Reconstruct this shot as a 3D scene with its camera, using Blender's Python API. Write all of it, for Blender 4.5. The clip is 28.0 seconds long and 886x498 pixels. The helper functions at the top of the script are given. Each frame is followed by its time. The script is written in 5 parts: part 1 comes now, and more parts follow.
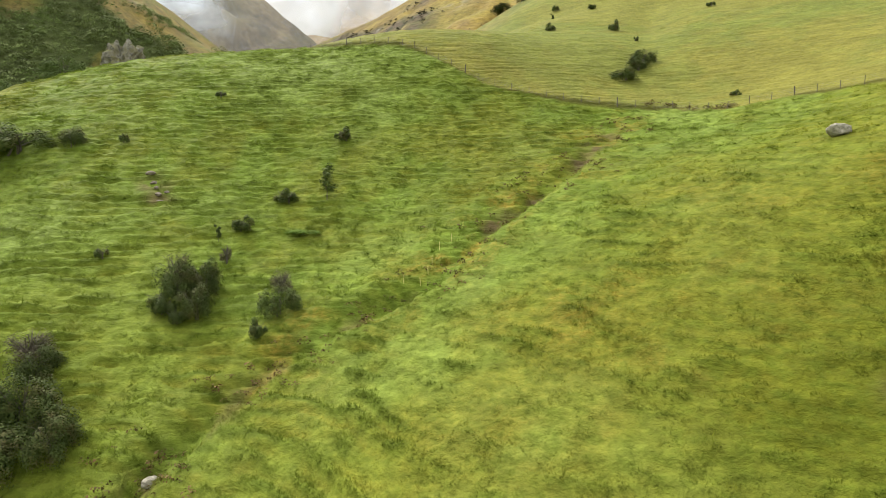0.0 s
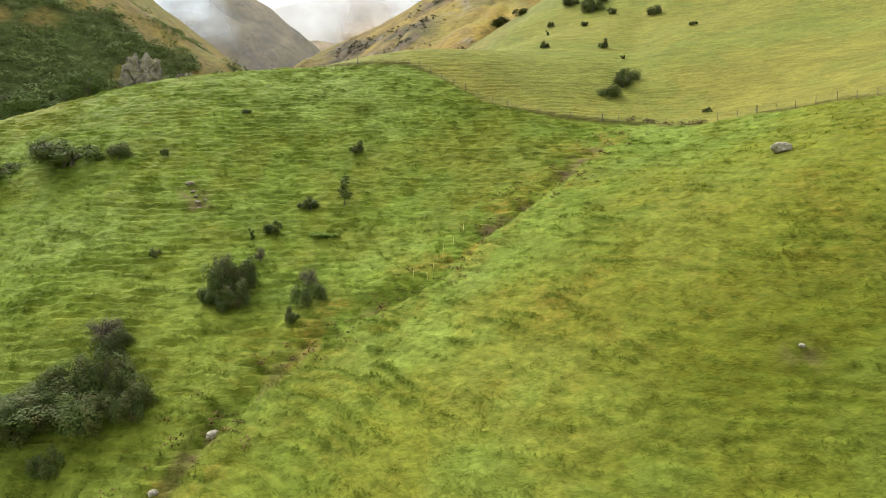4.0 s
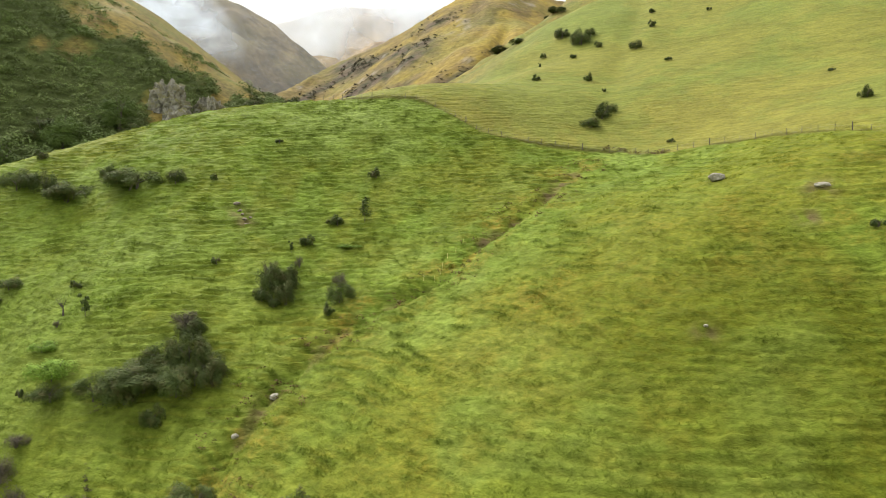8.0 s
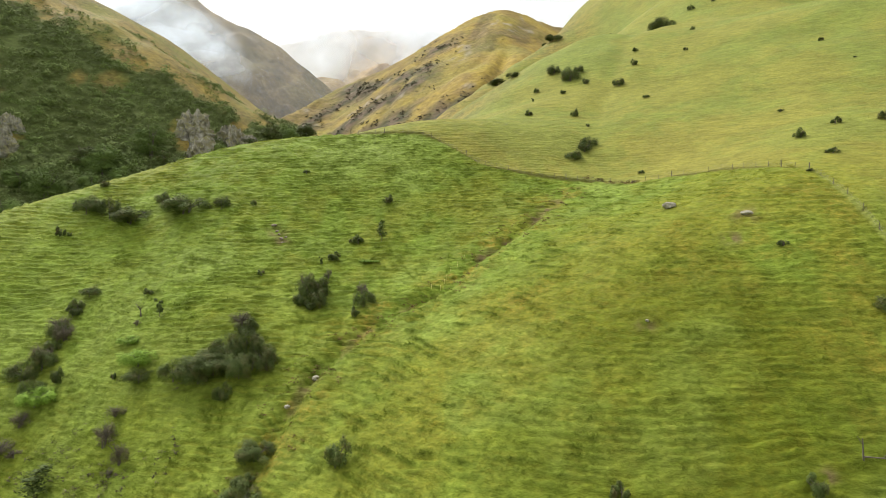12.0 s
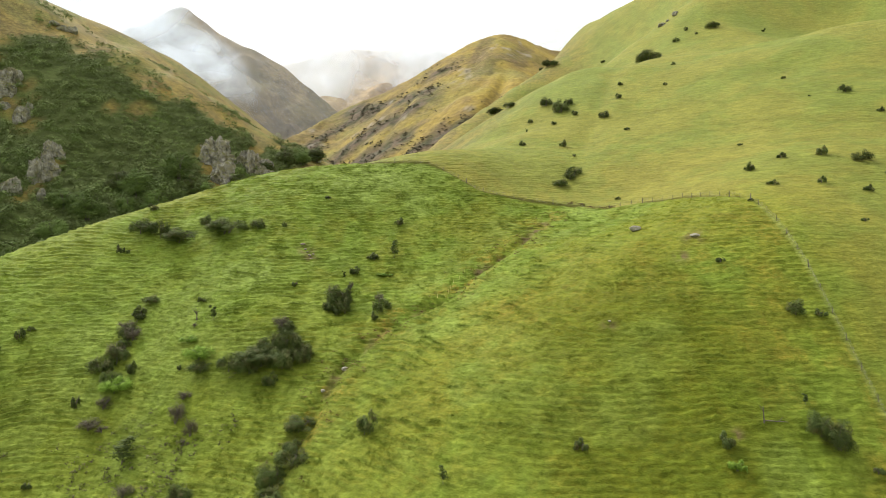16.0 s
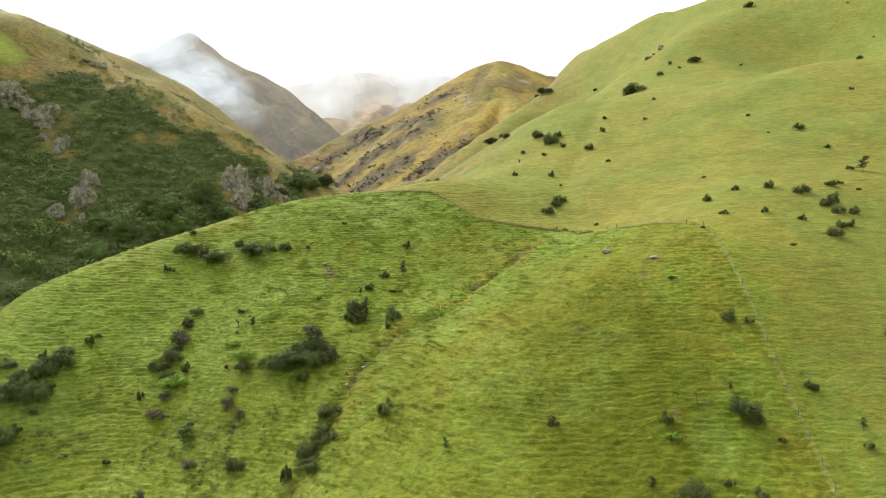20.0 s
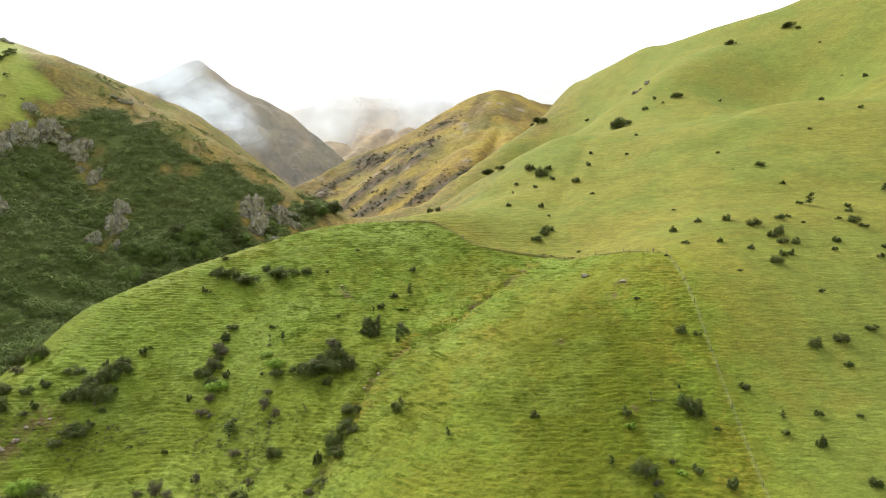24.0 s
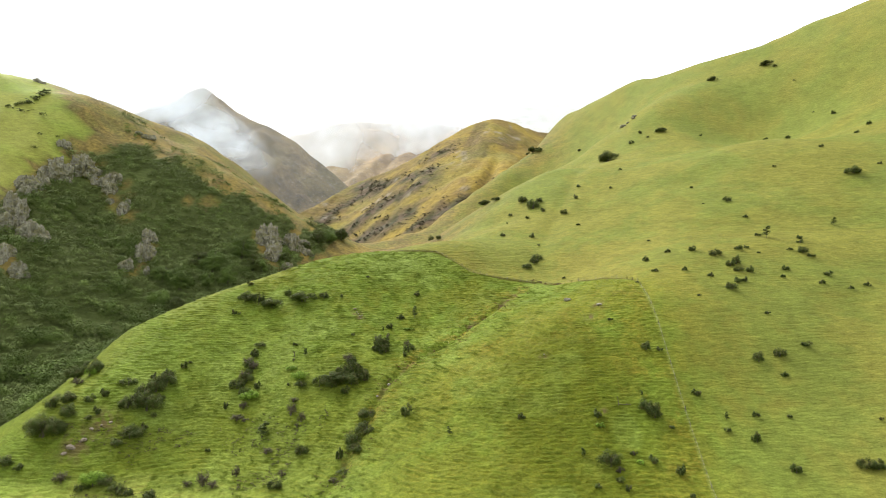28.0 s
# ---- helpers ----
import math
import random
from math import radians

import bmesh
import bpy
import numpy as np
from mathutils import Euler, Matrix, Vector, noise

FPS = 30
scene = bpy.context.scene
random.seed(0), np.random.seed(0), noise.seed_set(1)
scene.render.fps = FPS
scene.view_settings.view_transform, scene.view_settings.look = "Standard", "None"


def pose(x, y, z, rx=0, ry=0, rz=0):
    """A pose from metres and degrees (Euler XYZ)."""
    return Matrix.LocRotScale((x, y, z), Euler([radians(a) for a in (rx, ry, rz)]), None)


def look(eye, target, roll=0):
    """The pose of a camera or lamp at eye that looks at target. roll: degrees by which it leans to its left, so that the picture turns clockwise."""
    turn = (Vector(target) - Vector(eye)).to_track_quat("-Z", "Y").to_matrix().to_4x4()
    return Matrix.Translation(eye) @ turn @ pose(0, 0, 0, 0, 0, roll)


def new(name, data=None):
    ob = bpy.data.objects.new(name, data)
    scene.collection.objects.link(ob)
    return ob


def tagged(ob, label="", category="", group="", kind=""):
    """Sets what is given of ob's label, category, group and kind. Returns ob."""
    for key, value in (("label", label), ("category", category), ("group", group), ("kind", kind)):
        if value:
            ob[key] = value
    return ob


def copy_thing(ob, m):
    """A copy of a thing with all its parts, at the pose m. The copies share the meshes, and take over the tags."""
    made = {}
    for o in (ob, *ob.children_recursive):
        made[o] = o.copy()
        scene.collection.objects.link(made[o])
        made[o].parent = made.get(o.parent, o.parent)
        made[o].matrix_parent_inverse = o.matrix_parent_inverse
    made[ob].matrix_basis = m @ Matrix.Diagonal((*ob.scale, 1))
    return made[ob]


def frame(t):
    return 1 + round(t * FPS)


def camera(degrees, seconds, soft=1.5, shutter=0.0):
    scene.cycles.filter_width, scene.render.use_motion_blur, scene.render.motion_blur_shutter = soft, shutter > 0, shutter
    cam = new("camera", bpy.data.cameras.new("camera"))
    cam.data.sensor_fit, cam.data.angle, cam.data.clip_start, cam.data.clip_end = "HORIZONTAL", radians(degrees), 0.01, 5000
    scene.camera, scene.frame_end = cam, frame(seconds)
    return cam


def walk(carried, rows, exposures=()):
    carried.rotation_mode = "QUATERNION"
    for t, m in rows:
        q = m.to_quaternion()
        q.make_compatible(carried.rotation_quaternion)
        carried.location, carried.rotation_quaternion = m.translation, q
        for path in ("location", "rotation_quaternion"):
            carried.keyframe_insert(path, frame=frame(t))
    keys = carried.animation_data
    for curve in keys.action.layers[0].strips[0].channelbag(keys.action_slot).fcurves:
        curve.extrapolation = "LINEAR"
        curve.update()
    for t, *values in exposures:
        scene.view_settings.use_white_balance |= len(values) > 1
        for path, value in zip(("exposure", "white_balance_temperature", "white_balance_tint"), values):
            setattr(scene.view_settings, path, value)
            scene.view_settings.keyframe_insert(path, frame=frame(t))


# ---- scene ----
EXPOSURES = ((0.0, 1.0), (28.0, 1.0))
cam = camera(70.04, 28.0, 0.8)
EYE, TILT = 60.0, -5.0
# seconds, metres right, ahead and up from the first eye, then pitch, roll and yaw
ROWS = [
    (0.0, 0.00, 0.00, 0.00, 0.000, 0.000, 0.000),
    (0.5, 0.00, -0.64, -0.04, 0.023, 0.017, 0.033),
    (1.0, -0.01, -1.58, -0.12, 0.066, 0.034, 0.056),
    (1.5, -0.02, -2.83, -0.17, 0.088, 0.050, 0.069),
    (2.0, -0.07, -4.33, -0.25, 0.140, 0.066, 0.091),
    (2.5, -0.10, -6.04, -0.33, 0.191, 0.071, 0.112),
    (3.0, -0.16, -7.97, -0.38, 0.221, 0.086, 0.113),
    (3.5, -0.19, -10.01, -0.43, 0.271, 0.081, 0.134),
    (5.5, -0.52, -19.36, -0.55, 0.375, 0.025, 0.102),
    (6.0, -0.57, -21.84, -0.64, 0.412, 0.008, 0.131),
    (6.5, -0.63, -24.38, -0.72, 0.499, 0.031, 0.139),
    (7.0, -0.69, -27.00, -0.86, 0.826, 0.003, 0.167),
    (7.5, -0.82, -29.70, -0.93, 1.102, 0.014, 0.134),
    (8.0, -0.83, -32.44, -1.06, 1.368, 0.006, 0.181),
    (8.5, -0.91, -35.25, -1.15, 1.604, -0.003, 0.178),
    (9.0, -0.92, -38.05, -1.33, 1.850, -0.022, 0.214),
    (9.5, -0.96, -40.88, -1.47, 2.075, -0.021, 0.240),
    (10.0, -1.09, -43.76, -1.66, 2.300, -0.041, 0.225),
    (10.5, -1.15, -46.64, -1.80, 2.495, -0.051, 0.240),
    (11.0, -1.21, -49.56, -1.97, 2.660, -0.071, 0.265),
    (11.5, -1.29, -52.48, -2.14, 2.824, -0.091, 0.279),
    (12.0, -1.37, -55.41, -2.31, 2.989, -0.092, 0.273),
    (12.5, -1.47, -58.40, -2.44, 3.143, -0.083, 0.287),
    (14.5, -1.96, -70.63, -3.11, 3.841, -0.157, 0.268),
    (15.0, -2.06, -73.78, -3.30, 4.026, -0.159, 0.270),
    (15.5, -2.16, -76.96, -3.50, 4.230, -0.171, 0.271),
    (16.0, -2.22, -80.24, -3.70, 4.425, -0.182, 0.273),
    (16.5, -2.29, -83.55, -3.94, 4.640, -0.174, 0.274),
    (17.0, -2.32, -86.93, -4.17, 4.855, -0.186, 0.284),
    (17.5, -2.41, -90.33, -4.41, 5.070, -0.188, 0.265),
    (18.0, -2.44, -93.75, -4.65, 5.285, -0.181, 0.255),
    (18.5, -2.51, -97.22, -4.88, 5.481, -0.193, 0.254),
    (19.0, -2.62, -100.71, -5.14, 5.686, -0.195, 0.244),
    (19.5, -2.69, -104.26, -5.39, 5.883, -0.198, 0.243),
    (20.0, -2.78, -107.86, -5.61, 6.099, -0.200, 0.222),
    (20.5, -2.87, -111.52, -5.87, 6.326, -0.202, 0.210),
    (21.0, -2.96, -114.95, -6.09, 6.523, -0.215, 0.199),
    (21.5, -3.06, -118.69, -6.32, 6.750, -0.217, 0.187),
    (23.5, -3.49, -133.99, -7.25, 7.735, -0.246, 0.136),
    (24.0, -3.59, -137.85, -7.53, 7.975, -0.239, 0.123),
    (24.5, -3.67, -141.72, -7.81, 8.215, -0.241, 0.099),
    (25.0, -3.79, -145.62, -8.10, 8.446, -0.243, 0.085),
    (25.5, -3.89, -149.58, -8.40, 8.698, -0.245, 0.071),
    (26.0, -3.97, -153.55, -8.68, 8.930, -0.237, 0.067),
    (26.5, -4.06, -157.53, -8.97, 9.183, -0.228, 0.053),
    (27.0, -4.16, -161.55, -9.26, 9.437, -0.230, 0.048),
    (27.5, -4.27, -165.58, -9.53, 9.691, -0.222, 0.033),
    (28.0, -4.37, -169.64, -9.82, 9.946, -0.213, 0.018),
]
walk(cam, [(t, pose(0, 0, EYE, TILT, 0, 0) @ pose(x, y, z, 90 + pitch, roll, yaw)) for t, x, y, z, pitch, roll, yaw in ROWS], EXPOSURES)

# ---------------------------------------------------------------- light
world = bpy.data.worlds.new("overcast_sky")
scene.world = world
world.use_nodes = True
wn, wl = world.node_tree.nodes, world.node_tree.links
wn.clear()
sky = wn.new("ShaderNodeTexSky")
sky.sky_type, sky.sun_disc = "NISHITA", False
SUN_ELEVATION, SUN_AZIMUTH = radians(48), radians(-44)
sky.sun_elevation, sky.sun_rotation = SUN_ELEVATION, SUN_AZIMUTH
pale = wn.new("ShaderNodeHueSaturation")
pale.inputs["Saturation"].default_value = 0.105
pale.inputs["Value"].default_value = 1.0
wl.new(sky.outputs[0], pale.inputs["Color"])
back = wn.new("ShaderNodeBackground")
back.inputs["Strength"].default_value = 0.115
cover = wn.new("ShaderNodeMix")
cover.data_type, cover.blend_type = "RGBA", "MIX"
cover.inputs[0].default_value = 0.75
cover.inputs[7].default_value = (7.6, 7.5, 7.2, 1)
wl.new(pale.outputs[0], cover.inputs[6])
wl.new(cover.outputs[2], back.inputs["Color"])
wout = wn.new("ShaderNodeOutputWorld")
wl.new(back.outputs[0], wout.inputs[0])
sun = new("sun", bpy.data.lights.new("sun", "SUN"))
sun.data.energy, sun.data.angle, sun.data.color = 3.2, radians(40), (1.0, 0.95, 0.82)
sun.matrix_basis = look((0, 0, 400), Vector((0, 0, 400)) - Vector((math.sin(SUN_AZIMUTH) * math.cos(SUN_ELEVATION), math.cos(SUN_AZIMUTH) * math.cos(SUN_ELEVATION), math.sin(SUN_ELEVATION))))

# ---------------------------------------------------------------- materials
def blank(name):
    m = bpy.data.materials.new(name)
    m.use_nodes = True
    nt = m.node_tree
    return m, nt, nt.nodes["Principled BSDF"]


def socket(nt, value, slot):
    if isinstance(value, bpy.types.NodeSocket):
        nt.links.new(value, slot)
    else:
        slot.default_value = value


def blend(nt, factor, a, b, mode="MIX"):
    n = nt.nodes.new("ShaderNodeMix")
    n.data_type, n.blend_type = "RGBA", mode
    for value, slot in ((factor, 0), (a, 6), (b, 7)):
        socket(nt, (*value, 1) if isinstance(value, tuple) and len(value) == 3 else value, n.inputs[slot])
    return n.outputs[2]


def maths(nt, op, a, b=0.0, c=0.0):
    n = nt.nodes.new("ShaderNodeMath")
    n.operation = op
    for k, value in enumerate((a, b, c)):
        socket(nt, value, n.inputs[k])
    return n.outputs[0]


def place_of(nt):
    return nt.nodes.new("ShaderNodeNewGeometry").outputs["Position"]


def grain(nt, scale, detail=3.0, rough=0.55, stretch=None, at=None):
    n = nt.nodes.new("ShaderNodeTexNoise")
    n.inputs["Scale"].default_value, n.inputs["Detail"].default_value, n.inputs["Roughness"].default_value = scale, detail, rough
    at = at or place_of(nt)
    if stretch:
        s = nt.nodes.new("ShaderNodeVectorMath")
        s.operation = "MULTIPLY"
        s.inputs[1].default_value = stretch
        nt.links.new(at, s.inputs[0])
        at = s.outputs[0]
    nt.links.new(at, n.inputs["Vector"])
    return n.outputs["Fac"]


def spread(nt, value, lo, hi, out_lo=0.0, out_hi=1.0):
    n = nt.nodes.new("ShaderNodeMapRange")
    for slot, v in zip(("Value", "From Min", "From Max", "To Min", "To Max"), (value, lo, hi, out_lo, out_hi)):
        socket(nt, v, n.inputs[slot])
    return n.outputs["Result"]


def mark(nt, name):
    n = nt.nodes.new("ShaderNodeAttribute")
    n.attribute_name = name
    return n.outputs["Fac"]


def island(nt):
    return nt.nodes.new("ShaderNodeNewGeometry").outputs["Random Per Island"]


def relief_bump(nt, bsdf, value, strength, distance):
    n = nt.nodes.new("ShaderNodeBump")
    n.inputs["Strength"].default_value, n.inputs["Distance"].default_value = strength, distance
    nt.links.new(value, n.inputs["Height"])
    nt.links.new(n.outputs[0], bsdf.inputs["Normal"])


def tone(nt, colour, factor):
    """Lightens or darkens a colour by a factor near 1."""
    n = nt.nodes.new("ShaderNodeHueSaturation")
    nt.links.new(colour, n.inputs["Color"])
    socket(nt, factor, n.inputs["Value"])
    return n.outputs[0]


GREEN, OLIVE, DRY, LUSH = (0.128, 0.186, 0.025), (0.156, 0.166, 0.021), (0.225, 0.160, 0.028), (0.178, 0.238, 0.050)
# dark greens that also carry painted shade: knoll flank, terrace slots
KNOLL_SHADE, RANK_SHADE = (0.082, 0.096, 0.007), (0.076, 0.106, 0.011)
GRAZED, GRAZED_YELLOW = (0.136, 0.164, 0.034), (0.176, 0.170, 0.036)
MEADOW, MEADOW_DRY = (0.190, 0.255, 0.044), (0.260, 0.250, 0.060)
TUSSOCK, TUSSOCK_BROWN, TUSSOCK_GREEN = (0.215, 0.165, 0.046), (0.125, 0.102, 0.042), (0.135, 0.138, 0.036)
UNDERGROWTH = (0.082, 0.108, 0.036)
SOIL, LITTER, TRACK = (0.115, 0.090, 0.040), (0.095, 0.090, 0.026), (0.180, 0.205, 0.070)


def turf(nt, blade):
    """The colour of the grass, painted shade included: rank inside the fence, grazed outside, tussock on the far hills.
    """
    fine = grain(nt, 1.6, 4)
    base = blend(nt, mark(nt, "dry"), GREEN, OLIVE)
    base = blend(nt, maths(nt, "MULTIPLY", mark(nt, "parched"), spread(nt, fine, 0.3, 0.7)), base, DRY)
    # shade on the knoll's turned-away flank, put into the grass colour
    base = blend(nt, mark(nt, "deep"), base, KNOLL_SHADE)
    base = blend(nt, mark(nt, "lush"), base, LUSH)
    mottle = spread(nt, grain(nt, 1.0, 4, 0.6, (0.8, 0.8, 1.7)), 0.44, 0.62)
    base = blend(nt, maths(nt, "MULTIPLY", mottle, 0.50), base, RANK_SHADE)
    # rank grass plus painted shade in the terrace slots
    base = blend(nt, mark(nt, "rank"), base, RANK_SHADE)
    grazed = blend(nt, mark(nt, "dry"), GRAZED, GRAZED_YELLOW)
    base = blend(nt, mark(nt, "pasture"), base, grazed)
    tussock = blend(nt, spread(nt, grain(nt, 0.06, 5), 0.38, 0.66), TUSSOCK, TUSSOCK_BROWN)
    tussock = blend(nt, spread(nt, grain(nt, 0.035, 4), 0.46, 0.62, 0, 0.85), tussock, TUSSOCK_GREEN)
    tussock = tone(nt, tussock, spread(nt, grain(nt, 0.45, 4, 0.65), 0.3, 0.7, 0.62, 1.3))
    base = blend(nt, mark(nt, "tussock"), base, tussock)
    base = blend(nt, mark(nt, "meadow"), base, blend(nt, maths(nt, "MULTIPLY", mark(nt, "dry"), 0.8), MEADOW, MEADOW_DRY))
    base = blend(nt, mark(nt, "under"), base, UNDERGROWTH)
    base = blend(nt, mark(nt, "track"), base, TRACK)
    base = blend(nt, mark(nt, "litter"), base, LITTER)
    base = blend(nt, mark(nt, "bare"), base, SOIL)
    base = tone(nt, base, spread(nt, fine, 0.25, 0.75, 0.82, 1.18))
    if not blade:
        streak = grain(nt, 1.0, 5, 0.65, (0.30, 0.30, 1.5))
        base = tone(nt, base, spread(nt, streak, 0.28, 0.72, 0.86, 1.14))
        base = tone(nt, base, spread(nt, grain(nt, 0.09, 3), 0.3, 0.7, 0.90, 1.10))
        base = tone(nt, base, spread(nt, grain(nt, 1.0, 5, 0.65, (0.13, 0.13, 0.9)), 0.3, 0.7, 0.87, 1.12))
        # mottled and toned down overall, standing in for shade between the blades
        base = tone(nt, base, spread(nt, grain(nt, 0.38, 5, 0.7, (1, 1, 1.6)), 0.3, 0.7, 0.76, 1.06))
    if blade:
        base = tone(nt, base, spread(nt, island(nt), 0, 1, 0.88, 1.15))
        # tufts differ at random and are lightened against the darkened ground
        base = tone(nt, base, spread(nt, mark(nt, "tuft"), 0, 1, 0.98, 1.45))
    return base, fine


def grass_material(name, blade):
    m, nt, b = blank(name)
    colour, fine = turf(nt, blade)
    nt.links.new(colour, b.inputs["Base Color"])
    b.inputs["Roughness"].default_value = 0.75
    b.inputs["Specular IOR Level"].default_value = 0.04
    if blade:
        thin, body = nt.nodes.new("ShaderNodeBsdfTranslucent"), nt.nodes.new("ShaderNodeMixShader")
        nt.links.new(colour, thin.inputs["Color"])
        body.inputs[0].default_value = 0.5
        nt.links.new(b.outputs[0], body.inputs[1])
        nt.links.new(thin.outputs[0], body.inputs[2])
        nt.links.new(body.outputs[0], nt.nodes["Material Output"].inputs[0])
    else:
        at = place_of(nt)
        # narrow stock tracks that follow the contours, and tufts between them
        lines = grain(nt, 1.0, 3, 0.5, (0.7, 0.7, 2.0), at)
        tufts = grain(nt, 3.6, 4, 0.7, (0.8, 0.8, 1.4), at)
        ledges = grain(nt, 1.0, 4, 0.62, (0.11, 0.11, 0.85), at)
        both = maths(nt, "ADD", lines, maths(nt, "MULTIPLY", tufts, 0.45))
        both = maths(nt, "ADD", both, maths(nt, "MULTIPLY", maths(nt, "MULTIPLY", ledges, mark(nt, "pasture")), 1.3))
        relief_bump(nt, b, both, 0.7, 0.5)
    return m


ground_grass = grass_material("ground_grass", False)
blade_grass = grass_material("blade_grass", True)


def leaf_material(name, dark, light, rusty=None, patch=0.7):
    m, nt, b = blank(name)
    rand = nt.nodes.new("ShaderNodeObjectInfo").outputs["Random"]
    c = blend(nt, island(nt), dark, light)
    if rusty:
        c = blend(nt, spread(nt, grain(nt, patch, 3), 0.5, 0.68, 0, 0.75), c, rusty)
    c = tone(nt, c, spread(nt, maths(nt, "ADD", rand, mark(nt, "crown_tone")), 0, 1, 0.75, 1.25))
    nt.links.new(c, b.inputs["Base Color"])
    b.inputs["Roughness"].default_value, b.inputs["Specular IOR Level"].default_value = 0.7, 0.08
    return m


leaf_dark = leaf_material("dark_leaves", (0.042, 0.064, 0.017), (0.074, 0.100, 0.026), (0.092, 0.074, 0.030))
leaf_bright = leaf_material("bright_leaves", (0.105, 0.190, 0.022), (0.210, 0.325, 0.045))
leaf_brown = leaf_material("brown_twigs", (0.066, 0.056, 0.036), (0.115, 0.098, 0.064), (0.050, 0.066, 0.020))
leaf_airy = leaf_material("airy_leaves", (0.034, 0.052, 0.012), (0.070, 0.094, 0.025))
leaf_native = leaf_material("native_bush_leaves", (0.106, 0.142, 0.047), (0.162, 0.204, 0.070), (0.140, 0.210, 0.050), 0.05)
leaf_tree = leaf_material("tree_leaves", (0.070, 0.112, 0.026), (0.125, 0.180, 0.046))
leaf_heath = leaf_material("heath_twigs", (0.050, 0.046, 0.026), (0.095, 0.082, 0.050), (0.052, 0.066, 0.026), 0.08)
leaf_fern = leaf_material("bracken_fronds", (0.060, 0.040, 0.018), (0.150, 0.095, 0.038), (0.075, 0.090, 0.018))

bark, nt, b = blank("grey_bark")
nt.links.new(blend(nt, grain(nt, 9, 4), (0.050, 0.042, 0.034), (0.130, 0.112, 0.094)), b.inputs["Base Color"])
b.inputs["Roughness"].default_value = 0.9

stone, nt, b = blank("grey_schist")
c = blend(nt, spread(nt, grain(nt, 0.7, 6, 0.65), 0.35, 0.65), (0.106, 0.102, 0.078), (0.345, 0.338, 0.285))
c = tone(nt, c, spread(nt, grain(nt, 0.5, 5, 0.7, (1, 1, 0.18)), 0.3, 0.7, 0.7, 1.25))
c = blend(nt, spread(nt, grain(nt, 0.35, 4), 0.48, 0.62, 0, 0.75), c, (0.120, 0.110, 0.040))
up = nt.nodes.new("ShaderNodeSeparateXYZ")
nt.links.new(nt.nodes.new("ShaderNodeNewGeometry").outputs["Normal"], up.inputs[0])
c = blend(nt, spread(nt, maths(nt, "ADD", up.outputs[2], maths(nt, "MULTIPLY", grain(nt, 0.5, 4), 0.6)), 0.70, 1.0, 0, 0.9), c, (0.130, 0.128, 0.036))
nt.links.new(c, b.inputs["Base Color"])
b.inputs["Roughness"].default_value = 0.9
relief_bump(nt, b, grain(nt, 0.9, 8, 0.7, (1, 1, 2.2)), 1.0, 0.7)

pale_stone, nt, b = blank("pale_boulder")
c = blend(nt, spread(nt, grain(nt, 3, 6, 0.65), 0.35, 0.65), (0.140, 0.130, 0.102), (0.350, 0.330, 0.275))
nt.links.new(c, b.inputs["Base Color"])
b.inputs["Roughness"].default_value = 0.9
relief_bump(nt, b, grain(nt, 4, 6), 0.8, 0.08)

slip_rock, nt, b = blank("pinkish_slip_rock")
c = blend(nt, spread(nt, grain(nt, 1.5, 6, 0.65), 0.35, 0.65), (0.110, 0.088, 0.068), (0.230, 0.198, 0.165))
nt.links.new(c, b.inputs["Base Color"])
b.inputs["Roughness"].default_value = 0.95

timber, nt, b = blank("weathered_timber")
c = blend(nt, grain(nt, 6, 4, 0.6, (1, 1, 0.15)), (0.045, 0.036, 0.028), (0.170, 0.150, 0.125))
nt.links.new(c, b.inputs["Base Color"])
b.inputs["Roughness"].default_value = 0.85

wire_metal, nt, b = blank("galvanised_wire")
nt.links.new(blend(nt, grain(nt, 3, 2), (0.180, 0.175, 0.165), (0.320, 0.320, 0.315)), b.inputs["Base Color"])
b.inputs["Metallic"].default_value, b.inputs["Roughness"].default_value = 0.8, 0.55

stake_paint, nt, b = blank("pale_yellow_stake")
nt.links.new(blend(nt, grain(nt, 5, 2), (0.550, 0.480, 0.160), (0.700, 0.660, 0.330)), b.inputs["Base Color"])
b.inputs["Roughness"].default_value = 0.7


def hill_material(name, pale, brown, green, scree, scale):
    """Tussock hillside: grass, darker scrub with painted gorge shade, and grey scree down its gullies."""
    m, nt, b = blank(name)
    c = blend(nt, spread(nt, grain(nt, 0.020 * scale, 6, 0.6), 0.36, 0.64), pale, brown)
    c = blend(nt, spread(nt, grain(nt, 0.008 * scale, 4), 0.45, 0.65, 0, 0.8), c, green)
    c = blend(nt, mark(nt, "scrub"), c, blend(nt, spread(nt, grain(nt, 0.06 * scale, 3, 0.6), 0.4, 0.6), (0.030, 0.034, 0.018), (0.078, 0.058, 0.044)))
    c = blend(nt, mark(nt, "scree"), c, scree)
    c = tone(nt, c, spread(nt, grain(nt, 0.13 * scale, 4, 0.65), 0.25, 0.75, 0.62, 1.38))
    nt.links.new(c, b.inputs["Base Color"])
    b.inputs["Roughness"].default_value, b.inputs["Specular IOR Level"].default_value = 0.9, 0.1
    relief_bump(nt, b, grain(nt, 0.04 * scale, 5, 0.6), 0.6, 7.0 / scale)
    return m


far_tussock = hill_material("far_tussock", (0.225, 0.170, 0.034), (0.150, 0.108, 0.036), (0.168, 0.156, 0.036), (0.200, 0.180, 0.150), 1.4)
far_mountain = hill_material("far_mountain", (0.170, 0.132, 0.072), (0.085, 0.070, 0.048), (0.135, 0.122, 0.056), (0.130, 0.120, 0.108), 0.9)
